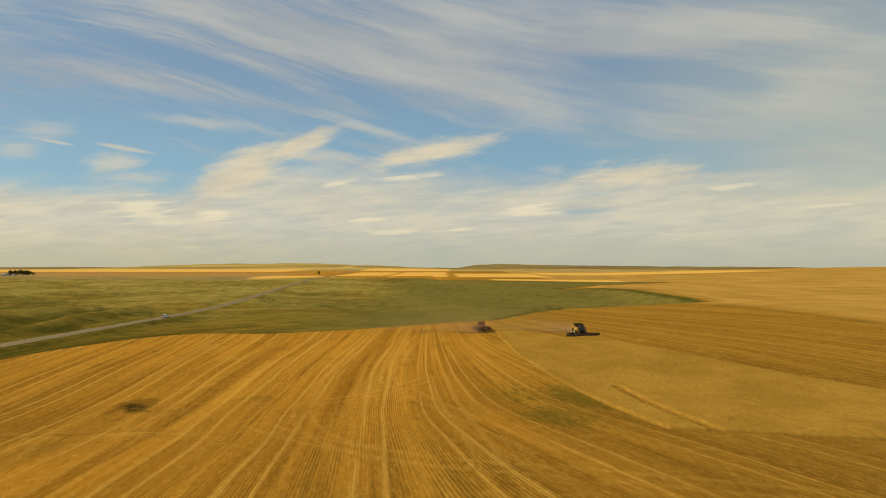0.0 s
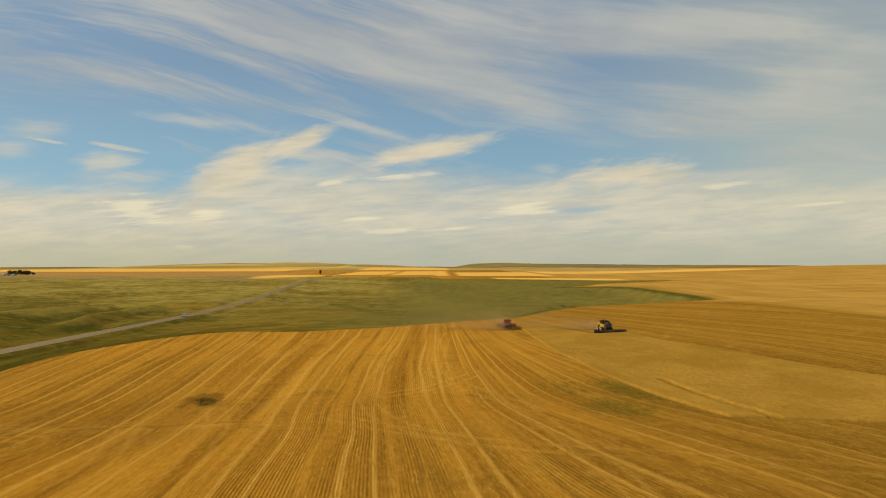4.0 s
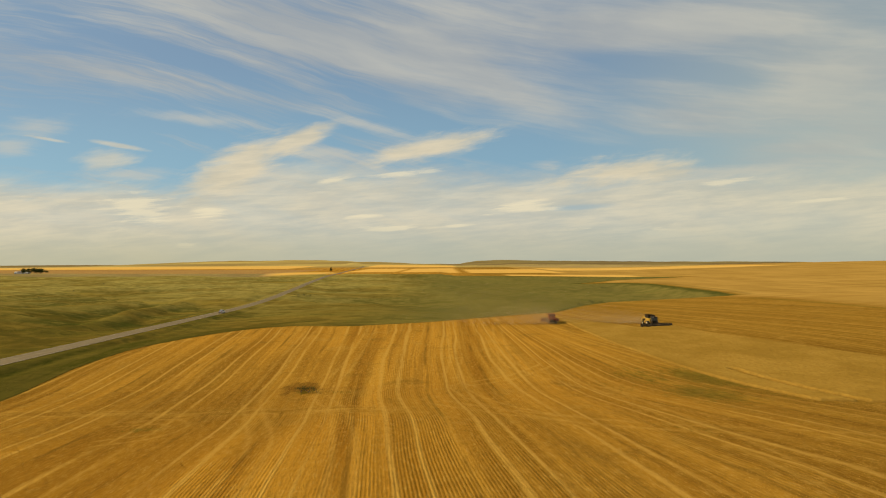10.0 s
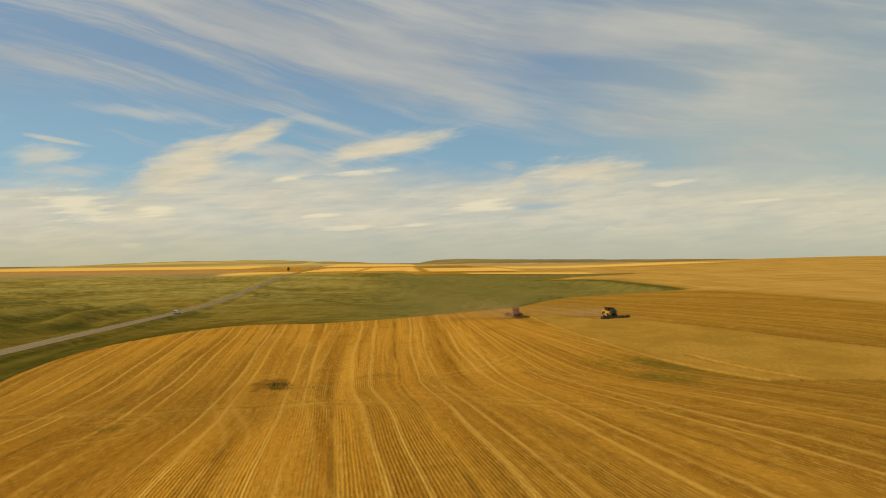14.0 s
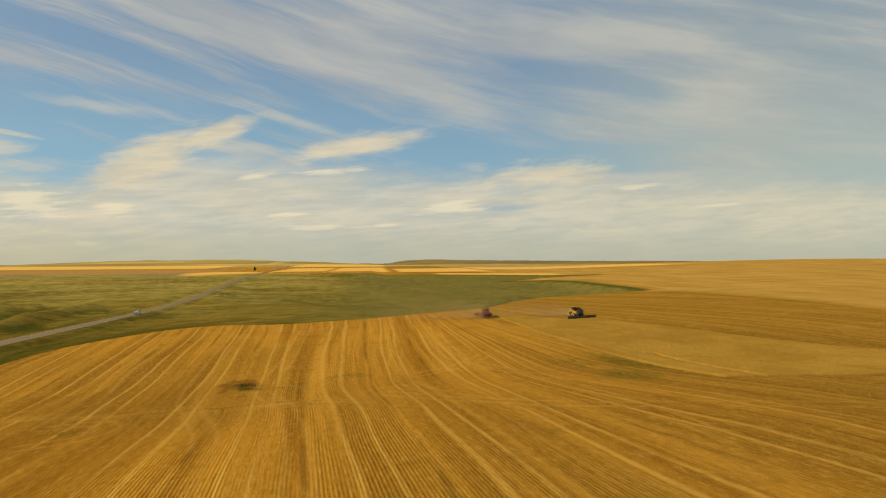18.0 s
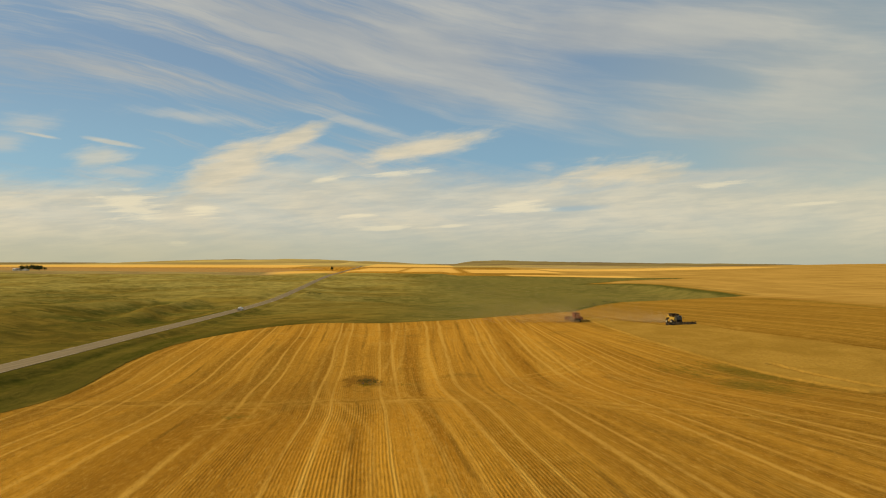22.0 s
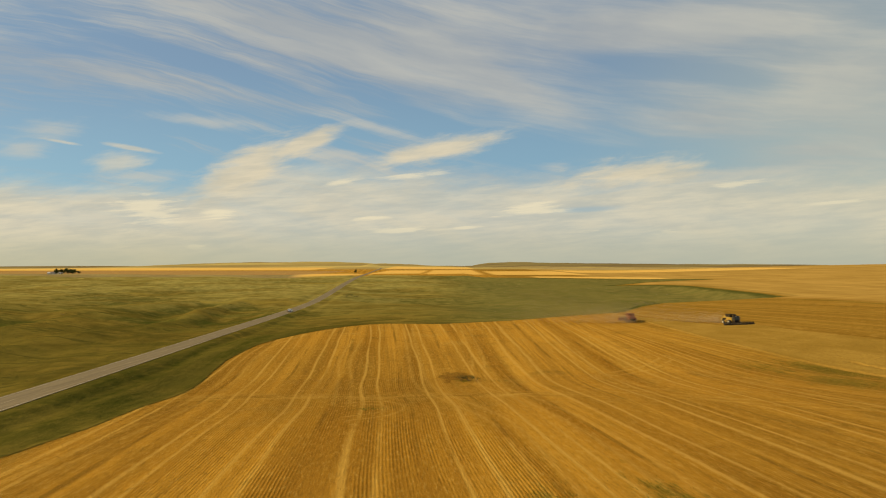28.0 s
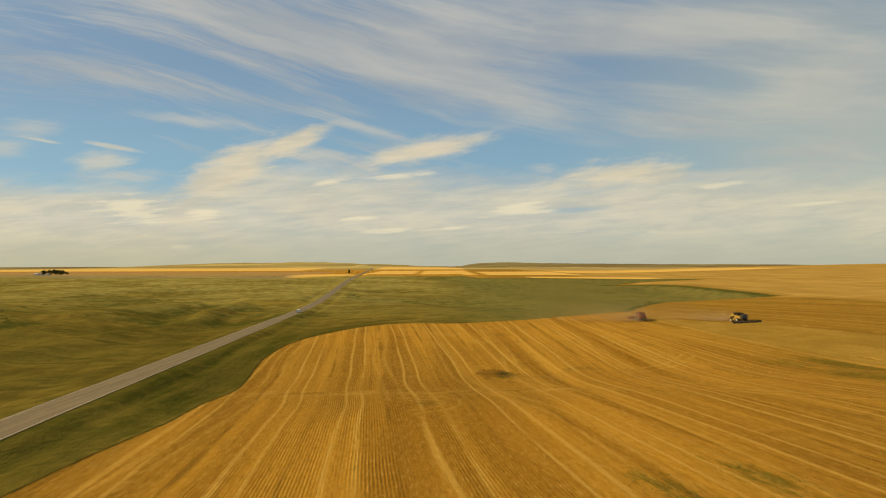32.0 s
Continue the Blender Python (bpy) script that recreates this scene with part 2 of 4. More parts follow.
sun = new("sun", bpy.data.lights.new("sun", "SUN"))
sun.data.energy, sun.data.angle, sun.data.color = 4.1, radians(2.0), (1.0, 0.825, 0.54)
sun.matrix_world = look((0, 0, 0), (-math.sin(SUN_AZ) * math.cos(SUN_EL), -math.cos(SUN_AZ) * math.cos(SUN_EL), -math.sin(SUN_EL)))


# ---------------------------------------------------------------- shape of the land
def smooth(v, low, high):
    f = np.clip((v - low) / (high - low), 0, 1)
    return f * f * (3 - 2 * f)


def bell(x, y, cx, cy, rx, ry, turn=0.0):
    c, k = math.cos(radians(turn)), math.sin(radians(turn))
    u, v = ((x - cx) * c + (y - cy) * k) / rx, ((y - cy) * c - (x - cx) * k) / ry
    return np.exp(-u * u - v * v)


# edge between the wheat land and the pasture, going round the pasture: beside the road, along the brow, round the bay, the far side
FIELD_EDGE = ((-112, -300), (-111, 37), (-110, 53), (-111, 66), (-110, 79), (-111, 87), (-113, 97), (-114.5, 107), (-114.2, 116), (-113.5, 125), (-110.8, 134), (-106, 143),
              (-100.6, 151.5), (-95, 158), (-88.5, 163.5), (-80, 167.5), (-60, 169), (-32, 180), (-4, 196), (24, 209), (45, 240), (66, 263), (101, 280), (165, 306),
              (171, 340), (173, 400), (174, 455), (158, 494), (118, 512), (190, 556), (285, 600), (200, 640), (90, 668), (-30, 705),
              (-190, 775), (-330, 815), (-560, 868), (-800, 940), (-1200, 1050), (-2400, 1300), (-5600, 1500), (-5600, -300))


def inside_by(x, y, ring):
    """Distance to a closed ring in the plan, positive inside."""
    x, y = np.asarray(x, float), np.asarray(y, float)
    best, odd = np.full(x.shape, 1e9), np.zeros(x.shape, bool)
    for (ax, ay), (bx, by) in zip(ring, ring[1:] + ring[:1]):
        ex, ey = bx - ax, by - ay
        f = np.clip(((x - ax) * ex + (y - ay) * ey) / (ex * ex + ey * ey), 0, 1)
        best = np.minimum(best, (x - ax - f * ex) ** 2 + (y - ay - f * ey) ** 2)
        if ey:
            odd ^= ((ay > y) != (by > y)) & (x < (y - ay) * ex / ey + ax)
    return np.where(odd, 1, -1) * np.sqrt(best)


def road_x(y):
    """The road's centre line, dead straight."""
    return -124.7 - 0.0946 * np.asarray(y, float)


# height of the land along the road: down into the valley and up to the far fields
PROFILE = ((-400, 3.2), (0, 2.8), (40, 2.4), (70, 1.8), (100, 1.0), (140, 0.3), (180, -0.7), (230, -1.8), (290, -3.1), (360, -3.4), (450, -1.1), (560, 2.4), (700, 5.6), (900, 6.3), (1200, 8.5), (1600, 11.3), (6000, 12.0))
PROFILE_Y = np.arange(-400, 6001, 5.0)
PROFILE_Z = np.interp(PROFILE_Y, *np.array(PROFILE).T)
PROFILE_Z = np.convolve(np.pad(PROFILE_Z, 6, mode="edge"), np.ones(13) / 13, "valid")


def along_road(y):
    return np.interp(y, PROFILE_Y, PROFILE_Z)


ROAD_HALF = 3.6


def folds(x, y):
    """Folds and gullies of the pasture: ridges beside the road, wider swells beyond."""
    wide = (1.5 * np.sin(x / 47 + 0.8 * np.sin(y / 71)) * np.sin(y / 58 + 1.1) + 1.1 * np.sin((x + 0.6 * y) / 31 + 1.3 * np.sin(x / 90))
            + 0.4 * np.sin((0.4 * x - y) / 15.0 + np.sin(x / 23)))
    wide = wide * (0.8 + 0.8 * bell(x, y, -280, 190, 130, 130)) + 1.0 * np.sin(y / 26 + 1.7 * np.sin(x / 83) + 0.9 * np.sin(x / 37)) * smooth(y, 260, 380)
    line = -185 - 0.18 * np.maximum(y - 175, 0) + 4 * np.sin(y / 27)
    reach = smooth(y, 40, 90) * (1 - smooth(y, 300, 430))
    ridge = 1.0 * np.exp(-((x - line) / 8.5) ** 2) - 0.75 * np.exp(-((x - line + 21) / 11) ** 2) - 0.35 * np.exp(-((x - line - 17) / 9) ** 2)
    ridge = ridge * (0.8 + 0.3 * np.sin(y / 41 + 1)) + 0.7 * np.exp(-((x - line + 52 + 9 * np.sin(y / 33)) / 15) ** 2) - 0.6 * np.exp(-((x - line + 86 + 12 * np.sin(y / 38)) / 16) ** 2)
    ridge = ridge * reach
    ripple = 0.30 * np.sin((0.8 * x + 0.6 * y) / 3.1 + 2.0 * np.sin(y / 19)) * np.sin(x / 11 + 1.7 * np.sin(y / 31)) + 0.22 * np.sin((0.3 * x - y) / 4.3 + 2.2 * np.sin(x / 27))
    return wide + 2.8 * ridge + ripple * smooth(-x, 130, 150)


def land(x, y, sd=None):
    """Height of the land over the plan."""
    x, y = np.asarray(x, float), np.asarray(y, float)
    if sd is None:
        sd = inside_by(x, y, FIELD_EDGE)
    # the wheat field: a swell that dips in front of its far brow
    u, v = np.clip(x, -125, 170) / 100, np.clip(y, 0, 310) / 100 - 1
    dip = np.exp(-((v + 0.15) / 0.25) ** 2)
    field = (2.188 + 2.818 * u - 2.014 * v + 0.549 * u * u - 0.191 * u * v + 2.001 * v * v - 0.486 * u ** 3 + 2.327 * u * u * v
             - 2.597 * u * v * v - 0.31 * v ** 3 - (1.487 + 0.064 * u) * dip)
    field = np.clip(field, -3, 7)
    field = field + 23 * bell(x, y, 1250, 1150, 750, 620, 20) + 5 * bell(x, y, 520, 560, 240, 160, 30)
    # the pasture: low, with gentle folds and gullies
    fold = folds(x, y)
    low_ground = along_road(y) - 1.2 - 1.6 * (1 - smooth(y, 60, 200))
    pasture = low_ground + fold * (1 - 0.6 * smooth(y, 600, 900)) + 2.5 * smooth(-x, 190, 420) * (1 - smooth(y, 450, 800)) + 2.5 * bell(x, y, -780, 910, 160, 160)
    # the fields north of the pasture follow the same rise
    north = smooth(y, 470, 640) * (1 - smooth(x, 150, 480)) * (1 - smooth(y, 1700, 2200))
    field = field + (np.maximum(along_road(y), field) - field) * north
    h = field + (pasture - field) * smooth(sd, -1, 34)
    # far hills
    h = h + 18 * bell(x, y, -1130, 2350, 400, 480) + 27 * bell(x, y, -560, 2350, 520, 520) + 9 * bell(x, y, -330, 1720, 34, 60)
    h = h + 25 * bell(x, y, 330, 3600, 420, 420) * smooth(x, 60, 260) + 18 * bell(x, y, 1050, 3600, 650, 420) + 15 * bell(x, y, 1900, 3800, 900, 500)
    h = h + 2.5 * smooth(x, -840, -760) * (1 - smooth(x, -480, -430)) * bell(x, y, -640, 2350, 900, 300) + 1.2 * np.sin(x / 57 + np.sin(x / 31)) * smooth(y, 1900, 2300)
    h = h + 5 * smooth(y, 2300, 4600) + 3 * np.sin(x / 330) * smooth(y, 1600, 2600)
    h = np.where(y < 0, h + (4 - h) * smooth(-y, 0, 250) * 0.5, h)
    # road bed with a shallow ditch on either side
    off = np.abs(x - road_x(y))
    h = h + (along_road(y) - h) * (1 - smooth(off, 5.5, 20)) * (1 - smooth(y, 1500, 1650))
    h = h - 0.7 * np.exp(-((off - 9.5) / 2.5) ** 2) * (y < 900)
    return h


def steps_out(first, ratio, limit):
    out, d, total = [], first, 0.0
    while total < limit:
        total += d
        out.append(total)
        d *= ratio
    return np.array(out)


CROP_RING = ((30, 66.5), (41, 63), (52, 59.5), (80, 54), (125, 46), (128, 54), (92, 72), (78, 86), (64, 108), (52, 135), (49.4, 153), (37.6, 153),
             (24, 186), (17.9, 186), (17.9, 150), (18.5, 125), (22, 103), (26, 86))


def row_place(x, y):
    """How far across the drill rows a point lies, in metres: the rows run to the north-north-west and bend where the field bends."""
    s = 0.26 * smooth(x, -12, 22)
    far = 12 * np.log1p(np.exp(np.clip((y - 100) / 12, -30, 30)))     # beyond the dip the rows swing towards the brow
    bend = 0.16 * np.exp(-((x + 24) / 34) ** 2) * far * (1 - smooth(y, 200, 320))
    kink = 0.55 * (0.7 + 0.4 * np.sin(x / 7)) * np.exp(-((y - 84 - 0.05 * x) / 11) ** 2) - 0.6 * (0.4 + 0.3 * np.sin(x / 5 + 1)) * np.exp(-((y - 62) / 10) ** 2)
    return x + 0.14 * (y - 70) + kink * (1 - smooth(x, 0, 30)) + s * (np.maximum(y, 40) - 70) - bend


# spots of weeds: x, y, half length, half width, turn, strength
WEEDS = ((-54.2, 86.4, 1.9, 1.5, 0, 1.3), (-48, 85.6, 5.0, 1.6, -5, 0.55), (-71.2, 62.3, 2.2, 2.2, 0, 0.8), (17.5, 75, 7, 10, 20, 1.1), (24, 87, 5.5, 11, 20, 1.35), (13, 90, 6, 10, 20, 0.8), (-48, 22.5, 2.6, 6, 14, 1.0),
         (-38, 24, 2.8, 6.5, 18, 1.0), (-68.5, 62.5, 3.2, 1.4, 20, 0.5), (28, 73, 2.4, 7, 22, 0.7), (4, 52, 2, 6, 20, 0.42), (4, 84, 3, 7, 20, 0.42), (-100, 70, 3, 3, 0, 0.4), (40, 52, 2, 8, 30, 0.4))

xs = np.concatenate([-130 - steps_out(1.0, 1.024, 5200)[::-1], np.arange(-130, 90.01, 0.5), 90 + steps_out(1.0, 1.045, 5200)])
ys = np.concatenate([10 - steps_out(1.5, 1.18, 5000)[::-1], np.arange(10, 175, 0.5), np.arange(175, 225.01, 1.0), 225 + steps_out(1.0, 1.0215, 5100)])
GX, GY = np.meshgrid(xs, ys)
SD = inside_by(GX, GY, FIELD_EDGE)
GZ = land(GX, GY, SD)


def grid_mesh(name, X, Y, Z, attributes):
    rows, cols = X.shape
    me = bpy.data.meshes.new(name)
    idx = np.arange(rows * cols).reshape(rows, cols)
    faces = np.stack([idx[:-1, :-1], idx[:-1, 1:], idx[1:, 1:], idx[1:, :-1]], -1).reshape(-1, 4)
    me.vertices.add(rows * cols)
    me.vertices.foreach_set("co", np.stack([X, Y, Z], -1).reshape(-1).astype(np.float32))
    me.loops.add(faces.size)
    me.loops.foreach_set("vertex_index", faces.reshape(-1).astype(np.int32))
    me.polygons.add(len(faces))
    me.polygons.foreach_set("loop_start", np.arange(0, faces.size, 4, dtype=np.int32))
    me.polygons.foreach_set("use_smooth", np.ones(len(faces), bool))
    for key, values in attributes.items():
        me.attributes.new(key, "FLOAT", "POINT").data.foreach_set("value", np.ascontiguousarray(values, np.float32).reshape(-1))
    me.update()
    me.validate()
    return me


weed = np.zeros_like(GX)
for cx, cy, rx, ry, turn, strength in WEEDS:
    weed = np.maximum(weed, strength * bell(GX, GY, cx, cy, rx, ry, turn))

# wheel tracks of turning machines, as curves through a few points
TRACKS = (((-30, 79), (-27, 74), (-13.8, 63), (0, 55.2), (14, 50.7), (27, 46.5), (42, 41)), ((-24.5, 150), (-24, 114), (-25.6, 94), (-21.6, 77), (-14, 64.5), (-6, 58)),
          ((-24, 88.5), (-18, 91), (-12, 94.5), (-4, 103)), ((-1, 107), (0.6, 91), (3.6, 69), (5.7, 52), (7.5, 34)),
          ((-76, 66), (-70, 67), (-66.5, 63.5), (-67.5, 58.5), (-73, 55.5)), ((-52, 165), (-50, 113), (-50.5, 85.6), (-44.4, 70), (-38.5, 44), (-36, 18)),
          ((-72, 158), (-66.3, 108), (-62.7, 83), (-56, 66), (-50, 50), (-47, 22)), ((-86, 138), (-84, 108), (-80, 88), (-76, 66)),
          ((-102, 26), (-103, 60), (-105, 84), (-109, 106), (-110, 124), (-105, 143), (-96, 156)), ((52, 150), (57, 119), (62, 103), (76, 83), (95, 68)),
          ((-8, 164), (-12, 110), (-6.6, 95), (2, 80), (12, 58)))


def curve(points, count=16):
    """Points along a smooth curve through the given ones."""
    p = np.array([points[0], *points, points[-1]], float)
    out = []
    for i in range(len(points) - 1):
        a, b, c, d = p[i:i + 4]
        for f in np.arange(count) / count:
            out.append(0.5 * (2 * b + (c - a) * f + (2 * a - 5 * b + 4 * c - d) * f * f + (3 * b - a - 3 * c + d) * f ** 3))
    return np.array(out + [p[-1]])


pressed = np.zeros_like(GX)
for points in TRACKS:
    line = curve(points)
    for side in (-1.4, 1.4):
        d = np.gradient(line, axis=0)
        rail = line + side * np.stack([-d[:, 1], d[:, 0]], -1) / np.linalg.norm(d, axis=1)[:, None]
        for (ax, ay), (bx, by) in zip(rail, rail[1:]):
            i0, i1 = np.searchsorted(xs, (min(ax, bx) - 2, max(ax, bx) + 2))
            j0, j1 = np.searchsorted(ys, (min(ay, by) - 2, max(ay, by) + 2))
            X, Y = GX[j0:j1, i0:i1], GY[j0:j1, i0:i1]
            f = np.clip(((X - ax) * (bx - ax) + (Y - ay) * (by - ay)) / max(1e-6, (bx - ax) ** 2 + (by - ay) ** 2), 0, 1)
            d2 = np.hypot(X - ax - f * (bx - ax), Y - ay - f * (by - ay))
            pressed[j0:j1, i0:i1] = np.maximum(pressed[j0:j1, i0:i1], 1 - smooth(d2, 0.05, 0.6))

# far strips of ripe wheat, coloured as if in a sun patch, and of ploughed land: x from, x to, y from, y to, slant
SUNLIT_WHEAT = ((-1600, -430, 1330, 1640, -0.03), (-315, -213, 775, 900, -0.06), (-207, -108, 880, 1240, 0.0), (-97, 8, 840, 1250, 0.2), (-250, 20, 1430, 1800, 0.0),
        (25, 190, 838, 1130, 0.0), (70, 240, 690, 740, -0.3), (210, 700, 1000, 1250, 0.05))
PLOUGH = ((-1200, -300, 870, 1300, -0.14), (300, 1600, 1800, 2600, 0.05))


# grassy margins and farm tracks between the fields
MARGINS = (((166, 306), (172, 340), (174, 400), (175, 456), (159, 495), (118, 513)), ((176, 306), (184, 345), (188, 410), (188, 470)), ((139, 252), (137, 192), (137, 140)),
           ((330, 790), (520, 800)), ((560, 640), (760, 700), (1200, 760)), ((420, 930), (900, 1000), (1700, 1040)), ((220, 1120), (700, 1180)))


def margin_lines():
    out = np.zeros_like(GX)
    for line in MARGINS:
        for (ax, ay), (bx, by) in zip(line, line[1:]):
            ex, ey = bx - ax, by - ay
            f = np.clip(((GX - ax) * ex + (GY - ay) * ey) / (ex * ex + ey * ey), 0, 1)
            d = np.hypot(GX - ax - f * ex, GY - ay - f * ey)
            out = np.maximum(out, 1 - smooth(d, 0.5 + 0.002 * GY, 1.2 + 0.007 * GY))
    return out


def strips(rects):
    out = np.zeros_like(GX)
    for x0, x1, y0, y1, slant in rects:
        v = GY - slant * (GX - x0) + 6 * np.sin(GX / 160)
        out = np.maximum(out, smooth(GX, x0 - 8, x0 + 8) * (1 - smooth(GX, x1 - 8, x1 + 8)) * smooth(v, y0 - 12, y0 + 12) * (1 - smooth(v, y1 - 12, y1 + 12)))
    return out


head_line = 73.8 - 0.0016 * (GX + 88) ** 2 + 1.0 * np.sin(GX / 9)
headland = (1 - smooth(np.abs(GY - head_line), 0.8, 4.2)) * smooth(-GX, 18, 50) * (1 - smooth(-GX, 104, 113))
bare = np.maximum(1.9 * bell(GX, GY, -56.0, 90.6, 3.2, 3.6, 10), 1.0 * bell(GX, GY, -57.5, 86.5, 1.3, 3.0, -20))
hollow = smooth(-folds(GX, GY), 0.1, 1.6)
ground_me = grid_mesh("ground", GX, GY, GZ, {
    "pasture": np.clip(SD, -60, 60), "row": row_place(GX, GY), "weeds": weed, "sunlit_wheat": strips(SUNLIT_WHEAT), "margin": margin_lines(), "headland": headland, "pressed": pressed, "hollow": hollow, "bare": bare, "far_east": smooth(GX - 0.02 * GY, 132, 150) * smooth(-SD, 0, 12), "plough": strips(PLOUGH),
    "rough_hill": smooth(GY, 1250, 1600) * smooth(-SD, -20, 60)})

mat_ground, n = material("field_and_grass")
at = n.place()
px, py, pz = n.split(at)
row = n.attr("row")
wob = n.add(row, n.mul(n.add(n.noise(at, 0.022, 2), -0.5), 1.2))
along = n.add(n.mul(py, 0.99), n.mul(px, -0.139))
fine = n.math("SINE", n.mul(wob, 6.2832 / 0.39))
pass_tone = n.noise(n.xyz(n.mul(wob, 0.16), n.mul(along, 0.006), 0.0), 1.0, 3, 0.6)
band = n.noise(n.xyz(n.mul(wob, 0.75), n.mul(along, 0.014), 3.0), 1.0, 3, 0.6)
streaky = n.noise(n.xyz(n.mul(wob, 1.7), n.mul(along, 0.022), 6.0), 1.0, 3, 0.6)
mottle = n.noise(at, 0.035, 4, 0.6)
speck = n.noise(n.xyz(n.mul(wob, 2.0), n.mul(along, 0.5), 0.0), 1.0, 6, 0.85)
# pairs of pale wheel tracks, one pair for each pass of the header
uneven = n.add(n.mul(n.noise(n.xyz(n.mul(row, 0.045), n.mul(along, 0.004), 21.0), 1.0, 3, 0.6), 9.0), n.mul(n.noise(n.xyz(n.mul(row, 0.02), n.mul(along, 0.03), 23.0), 1.0, 2), 0.8))
cell = n.math("FRACT", n.mul(n.add(wob, uneven), 1 / 12.2))
track = None
for place in (0.37, 0.63):
    one = n.step(n.math("ABSOLUTE", n.add(cell, -place)), 0.044, 0.006)
    track = one if track is None else n.math("MAXIMUM", track, one)
track = n.mul(track, n.step(n.noise(n.xyz(n.mul(wob, 0.35), n.mul(along, 0.025), 9.0), 1.0, 4, 0.65), 0.28, 0.54))
blotch = n.noise(at, 0.10, 5, 0.65, 0.4)
east = n.step(n.add(px, n.mul(n.add(mottle, -0.5), 30.0)), -8.0, 42.0)
straw = n.mix(n.step(pass_tone, 0.34, 0.66), (0.325, 0.142, 0.014), (0.545, 0.262, 0.030))
straw = n.mix(n.mul(east, 0.78), straw, n.mix(n.step(pass_tone, 0.36, 0.64), (0.205, 0.106, 0.013), (0.305, 0.168, 0.024)))
straw = n.mix(n.mul(n.step(band, 0.46, 0.66), n.add(0.34, n.mul(east, -0.15))), straw, (0.519, 0.284, 0.043))
straw = n.mix(n.mul(n.step(band, 0.47, 0.34), 0.38), straw, (0.200, 0.099, 0.016))
straw = n.mix(n.mul(n.step(streaky, 0.52, 0.32), 0.36), straw, (0.19, 0.098, 0.014))
straw = n.mix(n.mul(n.step(blotch, 0.46, 0.28), 0.55), straw, (0.200, 0.107, 0.017))
straw = n.mix(n.mul(n.step(blotch, 0.54, 0.72), 0.5), straw, (0.440, 0.249, 0.043))
head = n.attr("headland")
across = n.noise(n.xyz(n.mul(px, 0.09), n.mul(n.add(py, n.mul(n.noise(at, 0.06, 3), 9.0)), 0.6), 7.0), 1.0, 5, 0.65, 0.6)
straw = n.mix(n.mul(head, 0.75), straw, n.mix(n.step(across, 0.38, 0.62), (0.260, 0.125, 0.016), (0.540, 0.298, 0.048)))
drill = n.mul(n.step(n.noise(n.xyz(n.mul(wob, 0.22), n.mul(along, 0.01), 14.0), 1.0, 3, 0.6), 0.36, 0.56), n.step(py, 135.0, 75.0))
drill = n.mul(n.mul(drill, n.step(blotch, 0.34, 0.56, 0.35, 1.0)), n.math("SUBTRACT", 1.0, head))
straw = n.mix(n.mul(n.mul(n.mul(n.step(fine, 0.4, -0.8), drill), n.step(streaky, 0.3, 0.55)), 0.52), straw, (0.165, 0.085, 0.012))
# patch of sunlight on the near western stubble, painted as brighter straw
sun_patch = n.mul(n.step(n.add(px, n.mul(n.add(mottle, -0.5), 40.0)), -14.0, -48.0), n.mul(n.step(px, -104.0, -84.0), n.step(n.add(py, n.mul(n.add(blotch, -0.5), 30.0)), 74.0, 44.0)))
straw = n.mix(n.mul(sun_patch, 0.6), straw, n.mix(n.step(pass_tone, 0.36, 0.64), (0.43, 0.178, 0.014), (0.66, 0.315, 0.032)))
# darker brown tone over the western part of the straw
worn = n.mul(n.step(n.add(px, n.mul(n.add(mottle, -0.5), 30.0)), -36.0, -66.0), n.mul(n.step(n.add(py, n.mul(n.add(blotch, -0.5), 40.0)), 150.0, 112.0), n.step(pass_tone, 0.72, 0.38, 0.35, 1.0)))
straw = n.mix(n.mul(worn, 0.42), straw, (0.215, 0.108, 0.014))
thin = n.mul(n.step(n.add(py, n.mul(n.add(mottle, -0.5), 40.0)), 84.0, 44.0), n.step(band, 0.75, 0.35, 0.25, 0.75))
straw = n.mix(n.mul(n.mul(thin, n.step(px, -70.0, -10.0, 0.25, 1.0)), 0.62), straw, (0.205, 0.106, 0.014))
straw = n.mix(n.mul(n.step(speck, 0.50, 0.65), 0.52), straw, (0.559, 0.329, 0.068))
straw = n.mix(n.mul(n.step(speck, 0.50, 0.34), 0.46), straw, (0.135, 0.072, 0.014))
seam = n.mul(n.step(n.math("ABSOLUTE", n.add(cell, -0.5)), 0.455, 0.485), n.step(n.noise(n.xyz(n.mul(wob, 0.3), n.mul(along, 0.05), 17.0), 1.0, 4, 0.7), 0.42, 0.62))
straw = n.mix(n.mul(seam, 0.6), straw, (0.165, 0.083, 0.012))
pressed_in = n.mul(n.attr("pressed"), n.step(n.noise(at, 0.12, 4, 0.65), 0.30, 0.52))
track = n.mul(n.math("MAXIMUM", n.mul(track, 0.78), n.mul(pressed_in, 0.45)), n.math("SUBTRACT", 1.0, n.mul(east, 0.5)))
straw = n.mix(n.mul(track, n.step(speck, 0.25, 0.6, 0.55, 0.95)), straw, (0.58, 0.33, 0.060))
